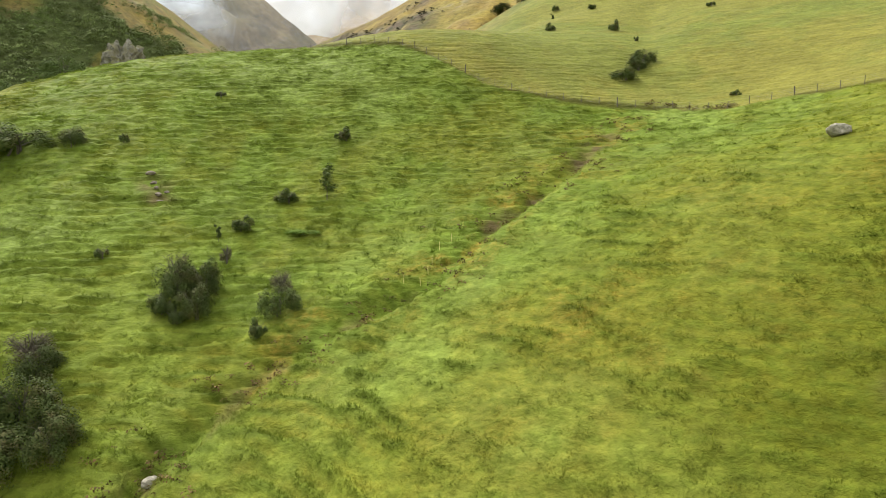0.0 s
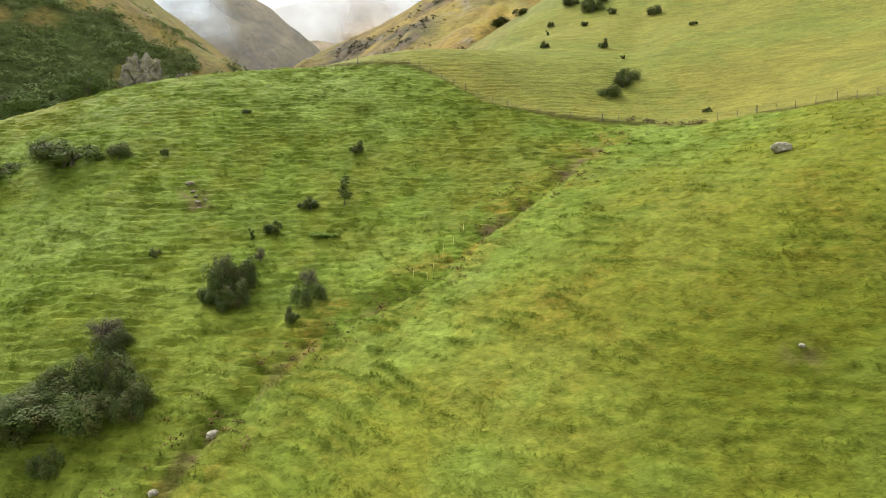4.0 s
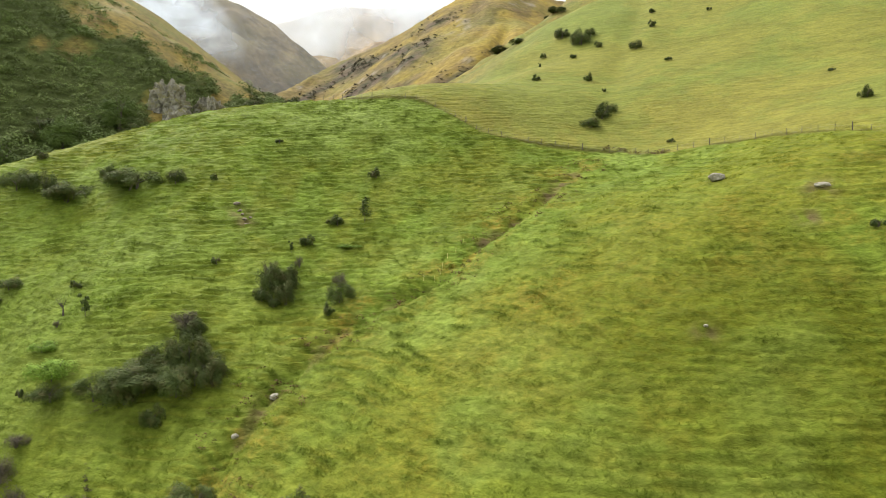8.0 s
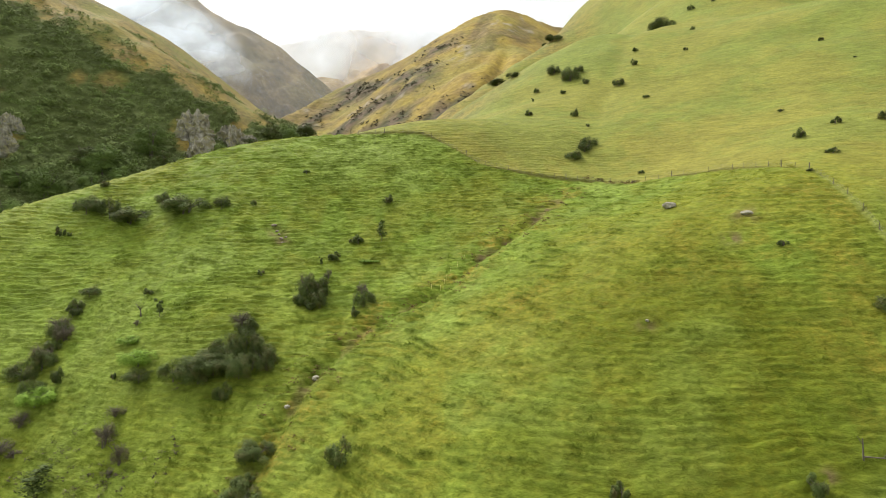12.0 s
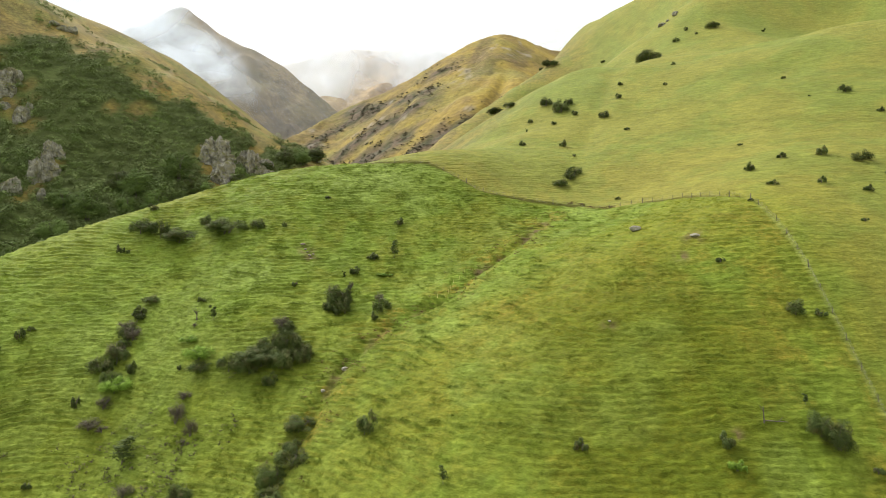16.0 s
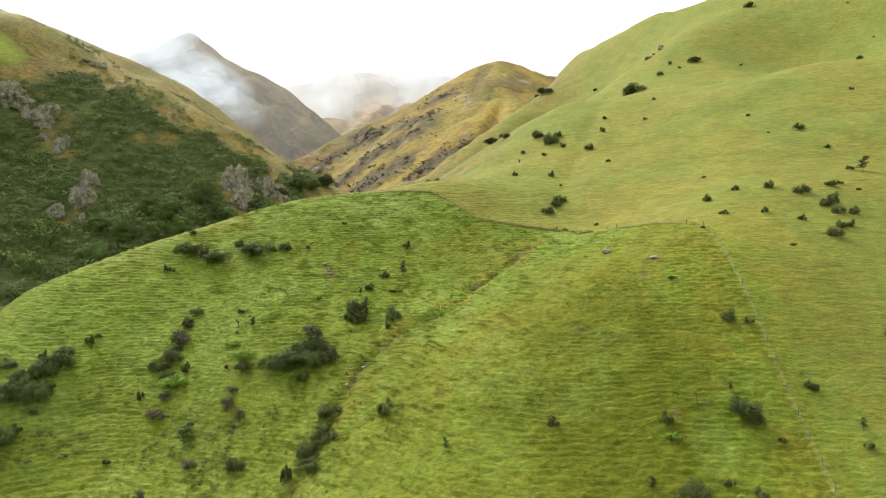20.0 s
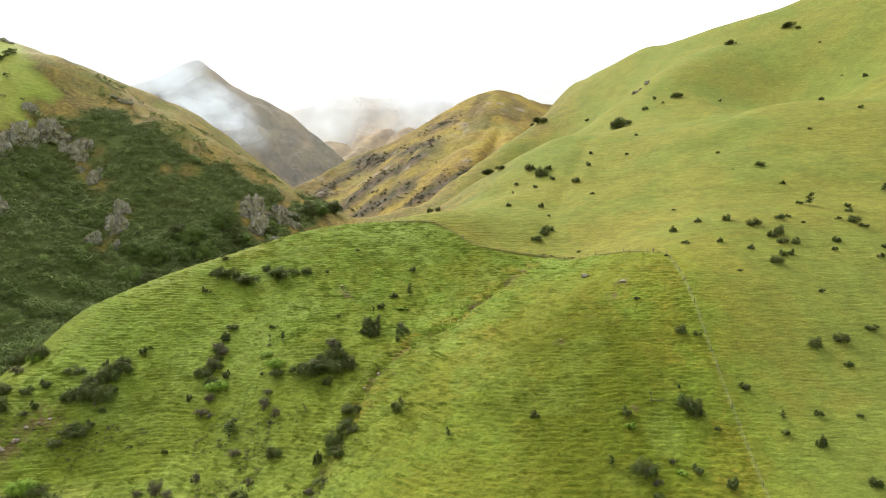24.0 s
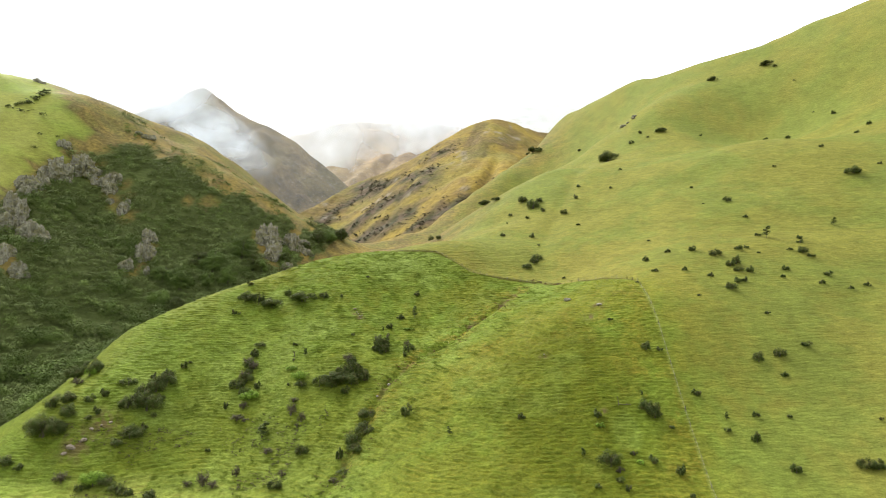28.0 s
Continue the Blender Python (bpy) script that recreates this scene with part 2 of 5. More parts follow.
far_warm = hill_material("warm_far_mountain", (0.250, 0.175, 0.100), (0.180, 0.135, 0.090), (0.205, 0.165, 0.095), (0.20, 0.17, 0.15), 0.35)


def mist_material(name, most, scale, seed, stretch=(1, 1, 1), torn=1.0):
    """Thin cloud: white, let through by a ragged noise that fades out towards the edges of its sheet."""
    m, nt, b = blank(name)
    gen = nt.nodes.new("ShaderNodeTexCoord")
    off = nt.nodes.new("ShaderNodeVectorMath")
    off.operation = "ADD"
    off.inputs[1].default_value = (seed, seed * 2.3, 0)
    nt.links.new(gen.outputs["UV"], off.inputs[0])
    ragged = grain(nt, scale, 5, 0.46, stretch, off.outputs[0])
    sep = nt.nodes.new("ShaderNodeSeparateXYZ")
    nt.links.new(gen.outputs["UV"], sep.inputs[0])
    r = []
    for k in (0, 1):
        d = maths(nt, "MULTIPLY", maths(nt, "SUBTRACT", sep.outputs[k], 0.5), 2.0)
        r.append(maths(nt, "MULTIPLY", d, d))
    edge = spread(nt, maths(nt, "ADD", r[0], r[1]), 0.05, 1.0, 1.0, 0.0)
    a = spread(nt, maths(nt, "ADD", maths(nt, "MULTIPLY_ADD", maths(nt, "SUBTRACT", ragged, 0.5), 1.9 * torn, 0.5), maths(nt, "MULTIPLY", edge, 0.6)), 0.45, 1.25, 0.0, most)
    soft = nt.nodes.new("ShaderNodeMapRange")
    soft.interpolation_type = "SMOOTHSTEP"
    nt.links.new(edge, soft.inputs["Value"])
    soft.inputs["From Max"].default_value = 0.6
    a = maths(nt, "MULTIPLY", a, soft.outputs["Result"])
    clear = nt.nodes.new("ShaderNodeBsdfTransparent")
    white, thin, body, mixed = (nt.nodes.new("ShaderNode" + k) for k in ("BsdfDiffuse", "BsdfTranslucent", "AddShader", "MixShader"))
    white.inputs["Color"].default_value = (0.42, 0.455, 0.505, 1)
    thin.inputs["Color"].default_value = (0.42, 0.455, 0.505, 1)
    nt.links.new(white.outputs[0], body.inputs[0])
    nt.links.new(thin.outputs[0], body.inputs[1])
    nt.links.new(a, mixed.inputs[0])
    nt.links.new(clear.outputs[0], mixed.inputs[1])
    nt.links.new(body.outputs[0], mixed.inputs[2])
    nt.links.new(mixed.outputs[0], nt.nodes["Material Output"].inputs[0])
    return m


SEA = 157.8
RELIEF_FAR = (-640, -330, 210, 7, 6, 190, (
    -64.9, -61.7, -79.2, -75.5, -52.8, -87.9, 23.2,
    -49.4, -24.9, -61.6, -41.3, -98, -25.9, -175.5,
    104.6, 1.8, -84.7, -66.8, 19.7, -53.7, 160.7,
    46, 90.9, 37.6, 21.9, -37.9, 74.5, 41.8,
    119.6, -55.5, 35.1, -98.9, 74.5, 87.8, 205.1,
    -120.3, 190.8, -7.8, -20.5, 138.2, 74.6, -60.6,
))
RELIEF_MID = (-270, -120, 66, 9, 9, 60, (
    -3.5, -3.8, 0.1, 4.2, 1.6, 5.6, 1.2, 3.6, 11.9,
    -12.1, -3.6, 4.3, -1, -7.3, -11, -6.3, -9.1, -12,
    12.1, -13, 4.6, -11.5, 0.9, -2.4, -8.7, -5.5, -8.3,
    14.8, 1.4, -6.7, 25.4, -3.3, 10.2, -1.3, -10.3, -0.2,
    -2.9, 15.5, -18.6, 10.4, 13.8, -3.9, 4.8, -0.7, 2.3,
    1.1, -21.9, -5.1, -29.1, -4.6, 7.3, 7.2, 17.8, 5.5,
    13.2, 4.7, 1.7, -32.9, -3.2, 20, 12.1, 8.1, -2,
    3.7, -18.1, -11.1, -11.8, -19.4, -3.4, 16.9, 10.9, -13.4,
    9.1, 11, -9, -11.2, -4.3, 30.1, 15.2, 30.3, 6.6,
))
RELIEF_NEAR = (-130, -20, 26, 10, 7, 25, (
    0.4, 2.7, 1.9, 0, -0.1, -0, -0.8, -2.2, -1.7, -0.8,
    -3.2, -5.6, -0.1, -1.4, -0.8, 1.6, -0.3, -2.3, -2.6, -1.4,
    9.8, 6.7, -6.3, -2.8, 0, 2.9, 1.4, 2, 1, 0.5,
    8.1, 1.8, -4.7, 4.1, -1.7, 0.8, 1.5, 4, 2.7, 0.6,
    9.6, 9, -6.4, 0.1, -3.7, -1.7, -0.4, -2.7, 0.7, 1.5,
    0.5, 7.9, 4.1, 2.2, -1.3, 1.5, -4.2, -1.9, -1, 0.7,
    -0.7, -0.1, 2.3, 3.7, 2, 5.2, -0.1, 1, -0.5, 0.4,
))

# ---------------------------------------------------------------- the land
FLOOR = 8.0


def relief(table, x, y):
    """Broad swells of the land: a lattice of round rises and hollows."""
    x0, y0, step, nx, ny, reach, heights = table
    gx = np.exp(-((x[:, None] - (x0 + step * np.arange(nx))) / reach) ** 2)
    gy = np.exp(-((y[:, None] - (y0 + step * np.arange(ny))) / reach) ** 2)
    return ((gy @ np.array(heights).reshape(ny, nx)) * gx).sum(1)


def rough(x, y, scale, seed):
    """Smooth value noise from 0 to 1, with cells of that many metres."""
    u, v = np.asarray(x) / scale + seed * 17.31, np.asarray(y) / scale + seed * 9.77
    i, j = np.floor(u), np.floor(v)
    f, g = u - i, v - j
    f, g = f * f * f * (f * (6 * f - 15) + 10), g * g * g * (g * (6 * g - 15) + 10)

    def cell(a, b):
        h = np.sin(a * 127.1 + b * 311.7 + seed * 74.7) * 43758.5453
        return h - np.floor(h)

    return (cell(i, j) * (1 - f) + cell(i + 1, j) * f) * (1 - g) + (cell(i, j + 1) * (1 - f) + cell(i + 1, j + 1) * f) * g


def ramp(v, lo, hi):
    s = np.clip((np.asarray(v) - lo) / (hi - lo), 0, 1)
    return s * s * (3 - 2 * s)


def away(x, y, line):
    """Distance from a line of places, and how far along it the nearest place lies (0 to 1)."""
    best, along = np.full(len(x), 1e9), np.zeros(len(x))
    for k, ((ax, ay), (bx, by)) in enumerate(zip(line, line[1:])):
        dx, dy = bx - ax, by - ay
        s = np.clip(((x - ax) * dx + (y - ay) * dy) / (dx * dx + dy * dy), 0, 1)
        d = np.hypot(x - ax - s * dx, y - ay - s * dy)
        near = d < best
        best, along = np.where(near, d, best), np.where(near, (k + s) / (len(line) - 1), along)
    return best, along


GULLY = [(30, 103), (23.1, 94.5), (16.5, 86), (10.4, 79.8), (3.1, 73.4), (-0.8, 66.5), (-5.4, 63.7), (-12.3, 60.5), (-17.5, 52.8), (-22.8, 46.9), (-26.2, 40), (-27.5, 34), (-29.4, 28), (-31.5, 20), (-35, 8), (-40, -6)]
FENCE_TOP = [(-44, 142), (-30.4, 135.9), (-19.9, 130.5), (-8.3, 127), (-1, 121.2), (7.6, 114.8), (14.5, 113.7), (24.1, 111.8), (30, 110), (37, 106.5), (43, 99.6), (49, 97.5), (53, 95), (60, 86), (68.3, 66.8)]
FENCE_DOWN = [(68.3, 66.8), (67.5, 55), (66.8, 42), (65.7, 29), (64.8, 15), (63.6, 1), (62, -11), (60, -26)]


SWALE = [(27, 112), (31, 118), (37, 126), (44, 140), (50, 158), (56, 176), (66, 200), (80, 232), (92, 262), (118, 305), (134, 345), (150, 378)]


# the golden rib that runs down from the summit beside the pasture
STRIP = [(147, 665), (124, 640), (98, 610), (73, 580), (51, 550), (30, 520), (4, 490), (-13, 470), (-32, 450)]
STRIP_LIFT = (4.2, 16.1, 32.7, 50.1, 63.6, 67.5, 58.9, 44.4, 30.3)
# brows and dips along lines of places: the line, the lifts along it and the half width
BROWS = [
    (STRIP, STRIP_LIFT, 46),
    ([(-44, 139), (-62, 128), (-84, 116), (-100, 107), (-116, 94), (-128, 82)], (1.3, 5.2), 13),
    ([(-325, 285), (-285, 293), (-256, 310)], (-9.0, -9.0), 40),
    ([(-172, 404), (-158, 438)], (-4.0, -4.0), 30),
    ([(268, 604), (311, 567), (352, 510)], (-6.0, -7.0), 26),
    ([(140, 692), (160, 680)], (11.0, 9.0), 26),
    ([(253, 615), (254, 614)], (2.5, 2.5), 7),
]


def broad(x, y):
    z = SEA + relief(RELIEF_FAR, x, y) + relief(RELIEF_MID, x, y) + relief(RELIEF_NEAR, x, y)
    for line, lifts, wide in BROWS:
        d, along = away(x, y, line)
        z = z + np.interp(along, np.linspace(0, 1, len(lifts)), lifts) * np.exp(-(d / wide) ** 2)
    return FLOOR + np.logaddexp(0, (z - FLOOR) / 3) * 3


def terrace(x, y, z):
    """Where in a stock terrace a place lies: 0 to 1 up from one tread to the next, and how strong the terrace is."""
    wobble = 1.3 * rough(x, y, 21, 3) + 0.42 * rough(x, y, 6, 4) + 0.16 * rough(x, y, 2.2, 16)
    phase = z / 0.82 + wobble * 1.5
    return phase - np.floor(phase), phase, (0.12 + 0.95 * ramp(rough(x * 0.75, phase * 2.4, 1.9, 5), 0.25, 0.72)) * (0.5 + 0.5 * ramp(rough(x, y, 7, 5), 0.25, 0.65)) * (1 - 0.4 * ramp(x - 0.6 * y, -30, 0))


def gully_bed(x, y):
    """Distance from the winding bed of the gully, and how far down it."""
    bend = 2.4 * (rough(x, y, 9, 14) - 0.5) + 1.0 * (rough(x, y, 3.5, 15) - 0.5)
    return away(x + bend, y + 0.6 * bend, GULLY)


def outside_fence(x, y):
    """1 on the grazed side of the two fences, 0 on the rank side."""
    fx, fy = np.array(FENCE_TOP).T
    beyond = ramp(y - np.interp(x, fx, fy), -0.6, 0.6)
    dx, dy = np.array(FENCE_DOWN[::-1]).T[::1]
    right = ramp(x - np.interp(y, dy, dx), -0.5, 0.5) * ramp(66.8 - y, -0.5, 0.5)
    beyond = np.where(x > 68.3, 1.0, np.maximum(beyond, right))
    return np.where((x < -44) & (y < 142), 0.0, beyond)


def height(x, y):
    """The ground's height with its gully, stock terraces and tufty lumps."""
    x, y = np.atleast_1d(np.asarray(x, float)), np.atleast_1d(np.asarray(y, float))
    z = broad(x, y)
    d, s = gully_bed(x, y)
    deep = 0.75 * ramp(s, 0.0, 0.2) * (1 - 0.3 * ramp(s, 0.85, 1.0)) * (0.15 + 1.7 * ramp(rough(x, y, 5, 8), 0.2, 0.8))
    z = z - deep * np.exp(-(d / 1.7) ** 2) + 0.35 * deep * np.exp(-((d - 4.0) / 2.4) ** 2)
    near = ramp(x, -150, -128) * (1 - ramp(x, 112, 135)) * ramp(y, -40, -25) * (1 - ramp(y, 138, 165))
    near = near * (1 - 0.6 * outside_fence(x, y))
    f, phase, strong = terrace(x, y, z)
    z = z + near * strong * (0.215 * np.sin(2 * np.pi * phase) + 0.070 * np.sin(4 * np.pi * phase + 1.0))
    slab = rough(x * 0.9, phase * 2.4, 1.7, 6) - 0.5
    z = z + near * (0.30 * slab + 0.28 * (rough(x * 0.9, phase * 1.3, 0.9, 7) - 0.5) + 0.16 * (rough(x, y, 0.7, 13) - 0.5))
    wide = 1 - near
    z = z + wide * (3.0 * (rough(x, y, 22, 9) - 0.5) + 5 * (rough(x, y, 60, 10) - 0.5) * ramp(np.hypot(x, y - 60), 150, 300))
    d, s = away(x, y, SWALE)
    z = z - wide * 1.4 * np.exp(-(d / 5) ** 2) * ramp(s, 0, 0.12)
    # craggy ground on the slope beyond the stream
    left = ramp(-x, 135, 165) * ramp(y, 90, 130) * (1 - ramp(y, 330, 420))
    return z + left * (7 * (rough(x, y, 28, 11) - 0.5) + 3 * (rough(x, y, 11, 12) - 0.5))


def steps(lo, a, b, hi, fine, grow):
    ups, downs = [b], [a]
    for line, end, sign in ((ups, hi, 1), (downs, lo, -1)):
        s = fine
        while sign * line[-1] < sign * end:
            s *= grow
            line.append(line[-1] + sign * s)
    return np.array(downs[:0:-1] + list(np.arange(a, b, fine)) + ups)


def mesh_from(name, co, faces, smooth=True, normals=None):
    """A mesh from arrays of places and of equal-sided faces, with rounded normals where they are given."""
    me = bpy.data.meshes.new(name)
    n, k = faces.shape
    me.vertices.add(len(co))
    me.vertices.foreach_set("co", np.ascontiguousarray(co, np.float32).ravel())
    me.loops.add(n * k)
    me.loops.foreach_set("vertex_index", np.ascontiguousarray(faces, np.int32).ravel())
    me.polygons.add(n)
    me.polygons.foreach_set("loop_start", (np.arange(n) * k).astype(np.int32))
    me.update(calc_edges=True)
    me.polygons.foreach_set("use_smooth", np.full(n, smooth or normals is not None))
    if normals is not None:
        me.attributes.new("custom_normal", "FLOAT_VECTOR", "POINT").data.foreach_set("vector", np.ascontiguousarray(normals, np.float32).ravel())
    return me


def sheet(name, xs, ys, zed):
    nx, ny = len(xs), len(ys)
    X, Y = (a.ravel() for a in np.meshgrid(xs, ys))
    i = (np.arange(ny - 1)[:, None] * nx + np.arange(nx - 1)).ravel()
    me = mesh_from(name, np.column_stack([X, Y, zed(X, Y)]), np.column_stack([i, i + 1, i + nx + 1, i + nx]))
    return me, X, Y


def note(me, name, values):
    me.attributes.new(name, "FLOAT", "POINT").data.foreach_set("value", np.ascontiguousarray(values, np.float32))


def inside(x, y, ring):
    hit = np.zeros(len(x), bool)
    for (ax, ay), (bx, by) in zip(ring, ring[1:] + ring[:1]):
        hit ^= ((ay > y) != (by > y)) & (x < (bx - ax) * (y - ay) / (by - ay + 1e-9) + ax)
    return hit


BUSH = [(-251, 205), (-247, 216), (-239, 236), (-232, 252), (-220, 262), (-208, 266), (-192, 264), (-178, 262), (-162, 262), (-148, 263), (-136, 270), (-125, 280), (-113, 288), (-104, 310), (-98, 345), (-78, 345), (-98, 227), (-112, 190), (-130, 158), (-140, 118), (-143, 80), (-150, 55), (-175, 40), (-215, 80), (-235, 140), (-246, 170), (-251, 190)]
GLADES = [[(-173, 235), (-164, 243), (-155, 251)], [(-212, 236), (-206, 228)]]


MEADOW_RING = [(-330, 330), (-304, 296), (-287, 274), (-275, 261), (-263, 255), (-253, 257), (-246, 262), (-249, 240), (-253, 229), (-252, 217), (-253, 202), (-249, 190), (-250, 178), (-262, 150), (-300, 120), (-420, 150), (-420, 330)]
CRAGS = [[(-126, 241), (-119, 234), (-111, 227)], [(-110, 271), (-97, 256)], [(-181, 204), (-173, 191), (-173, 172)], [(-233, 230), (-220, 226), (-206, 218), (-196, 216)], [(-238, 169), (-222, 159), (-215, 163)], [(-249, 183), (-245, 196), (-247, 214), (-240, 213)], [(-218, 138), (-208, 131)], [(-226, 280), (-218, 284)], [(-251, 231), (-247, 233)], [(160, 398), (176, 406)], [(-310, 290), (-307, 294)]]
SCRUB_SHADE_LINES = [[(-140, 637), (-126, 646), (-105, 659), (-76, 663), (-35, 655)], [(-131, 790), (-99, 737), (-82, 733)], [(-179, 689), (-156, 736), (-126, 755), (-92, 746)], [(-126, 605), (-77, 595), (-49, 593)], [(-43, 546), (-8, 549), (25, 552)], [(-57, 709), (-24, 692)], [(-18, 751), (-9, 748)]]


def wooded(x, y):
    """Whether bush grows here: not on the grassy rims of the crags, and with a ragged edge."""
    ragged = 14 * (rough(x, y, 12, 45) - 0.5) + 7 * (rough(x, y, 5, 58) - 0.5)
    yes = inside(x + ragged, y - ragged, BUSH)
    for line in CRAGS[:7]:
        yes &= away(x, y, line)[0] > 1.5 + 4 * rough(x, y, 9, 46)
    for line in GLADES:
        yes &= away(x, y, line)[0] > 0.5 + 3.5 * rough(x, y, 7, 51)
    return yes


def patches(x, y, z):
    """What grows or lies where, and where shade is painted: the marks that the grass materials read."""
    beyond = outside_fence(x, y)
    tussock = ramp(-x, 128, 150) * ramp(y, 60, 110)
    tussock = np.maximum(tussock, ramp(y - 1.4 * x, 150, 250) * ramp(-x, -120, 30) * ramp(y, 150, 200))
    tussock = np.maximum(tussock, ramp(y, 480, 620) * ramp(-x, -200, -95))
    wisp = 12 * (rough(x, y, 14, 42) - 0.5) + 5 * (rough(x, y, 4, 49) - 0.5)
    meadow = np.where(inside(x + wisp, y - wisp, MEADOW_RING), 1.0, 0.0)
    tussock = tussock * (1 - meadow)
    dg, s = gully_bed(x, y)
    d1, _ = away(x, y, FENCE_TOP)
    d2, _ = away(x, y, FENCE_DOWN)
    dry = ramp(0.5 * rough(x, y, 24, 21) + 0.27 * rough(x, y, 7, 22) + 0.23 * rough(x, y, 2.4, 20), 0.30, 0.70)
    knoll = ramp(x + 0.15 * y, 2, 26) * (1 - beyond) * ramp(75 - y, 0, 18)
    dry = np.clip(dry * 0.75 + 0.5 * knoll * ramp(rough(x, y, 13, 23), 0.2, 0.6), 0, 1)
    green = (1 - ramp(x + 10 * (rough(x, y, 12, 56) - 0.5), -34, -12)) * (1 - ramp(y + 0.2 * x, 62, 86))
    dry = dry * (1 - 0.4 * green)
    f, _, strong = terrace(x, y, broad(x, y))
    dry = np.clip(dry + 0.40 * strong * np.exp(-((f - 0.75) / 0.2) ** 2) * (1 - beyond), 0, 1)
    d3, s3 = away(x, y, SWALE)
    # paler turf above the fence, also brightening a slope the sun leaves dark
    dry = np.clip(dry + 0.45 * beyond * np.exp(-(d1 / 38) ** 2), 0, 1)
    # minty patch on the dome, widened and lightened for the light it catches
    dome = np.exp(-(((x + 22) / 22) ** 2 + ((y - 124) / 14) ** 2))
    floor = np.where(x < -90, 1 - ramp(z + 3 * rough(x, y, 8, 50), FLOOR + 6.0, FLOOR + 9.5), 1 - ramp(z, FLOOR + 1.0, FLOOR + 4.5))
    lush = np.clip(1.1 * dome + 3.2 * np.exp(-(d3 / 1.3) ** 2) * (1 - ramp(s3, 0.15, 0.4)) * beyond + 0.40 * np.exp(-((dg - 7) / 6) ** 2) * ramp(rough(x, y, 9, 24), 0.3, 0.7) + floor + 0.9 * meadow + 0.25 * green * ramp(rough(x, y, 6, 57), 0.25, 0.7) + 0.5 * ramp(rough(x, y, 11, 25), 0.62, 0.8), 0, 1) * (1 - 0.8 * dry * (1 - floor) * (1 - dome))
    parched = ramp(0.6 * rough(x, y, 5, 26) + 0.4 * rough(x, y, 1.8, 27), 0.55, 0.75) * (0.15 + 0.35 * knoll + 1.0 * np.exp(-(dg / 5) ** 2)) * (1 - floor)
    crown = np.exp(-(((x - 8 - 0.30 * (y - 40)) / 9) ** 2 + ((y - 42) / 20) ** 2)) * (1 - beyond)
    dry = np.clip(dry + 0.5 * crown, 0, 1)
    parched = np.clip(parched + 0.45 * crown * ramp(rough(x, y, 4, 44), 0.3, 0.8), 0, 1)
    # painted shade: darkens the knoll's right flank as if between the blades
    deep = 0.75 * ramp(x - 0.15 * y + 12 * (rough(x, y, 9, 48) - 0.5), -6, 26) * (1 - ramp(x + 8 * rough(x, y, 12, 55), 40, 62)) * (1 - beyond) * ramp(62 - y, 0, 28)
    # terrace slots darkened: rank grass together with the shade below each lip
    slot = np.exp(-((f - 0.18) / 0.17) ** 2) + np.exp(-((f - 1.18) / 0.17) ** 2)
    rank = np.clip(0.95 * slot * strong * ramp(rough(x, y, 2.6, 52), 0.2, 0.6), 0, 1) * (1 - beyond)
    scars = 0
    for sx, sy, w in ((-39, 86, 2.2), (-37.5, 83.5, 1.6), (46, 49, 1.5), (50.5, 54.2, 2.2), (-114, 24, 4.5), (-110, 31, 4.0), (-23, 46, 1.5), (41.8, 15.0, 0.8), (28, 37, 1.2), (22, 93.5, 1.8), (19.5, 90, 1.3), (25, 97, 1.5), (12, 81, 0.9), (6, 76, 0.9)):
        scars = np.maximum(scars, np.exp(-((x - sx) ** 2 + (y - sy) ** 2) / w ** 2) * ramp(rough(x, y, 1.1, 28), 0.2, 0.6))
    bare = np.clip(scars + 0.5 * np.exp(-(dg / 1.3) ** 2) * ramp(rough(x, y, 3, 29), 0.48, 0.68) * ramp(s, 0.02, 0.1), 0, 1)
    under = 0.95 * wooded(x, y) * (1 - meadow)
    litter = np.exp(-(d1 / 0.4) ** 2) * 0.8
    track = np.exp(-(d2 / 0.4) ** 2) * 0.45
    grazed = beyond * (1 - 0.8 * np.exp(-np.maximum(d2 - 2, 0) / 16) * ramp(90 - y, 0, 30))
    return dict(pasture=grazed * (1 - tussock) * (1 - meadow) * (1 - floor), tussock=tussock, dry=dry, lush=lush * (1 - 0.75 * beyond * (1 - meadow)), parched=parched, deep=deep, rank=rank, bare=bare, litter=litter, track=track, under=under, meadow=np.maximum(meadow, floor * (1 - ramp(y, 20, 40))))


me, X, Y = sheet("ground", steps(-3600, -122, 72, 3600, 0.42, 1.05), steps(-1500, -14, 132, 3600, 0.22, 1.05), height)
Z = np.empty(len(X) * 3, np.float32)
me.vertices.foreach_get("co", Z)
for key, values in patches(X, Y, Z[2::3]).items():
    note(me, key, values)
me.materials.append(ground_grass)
tagged(new("ground", me), "steep green grassy hillside with stock terraces", "ground", kind="structure")


HILL = {}


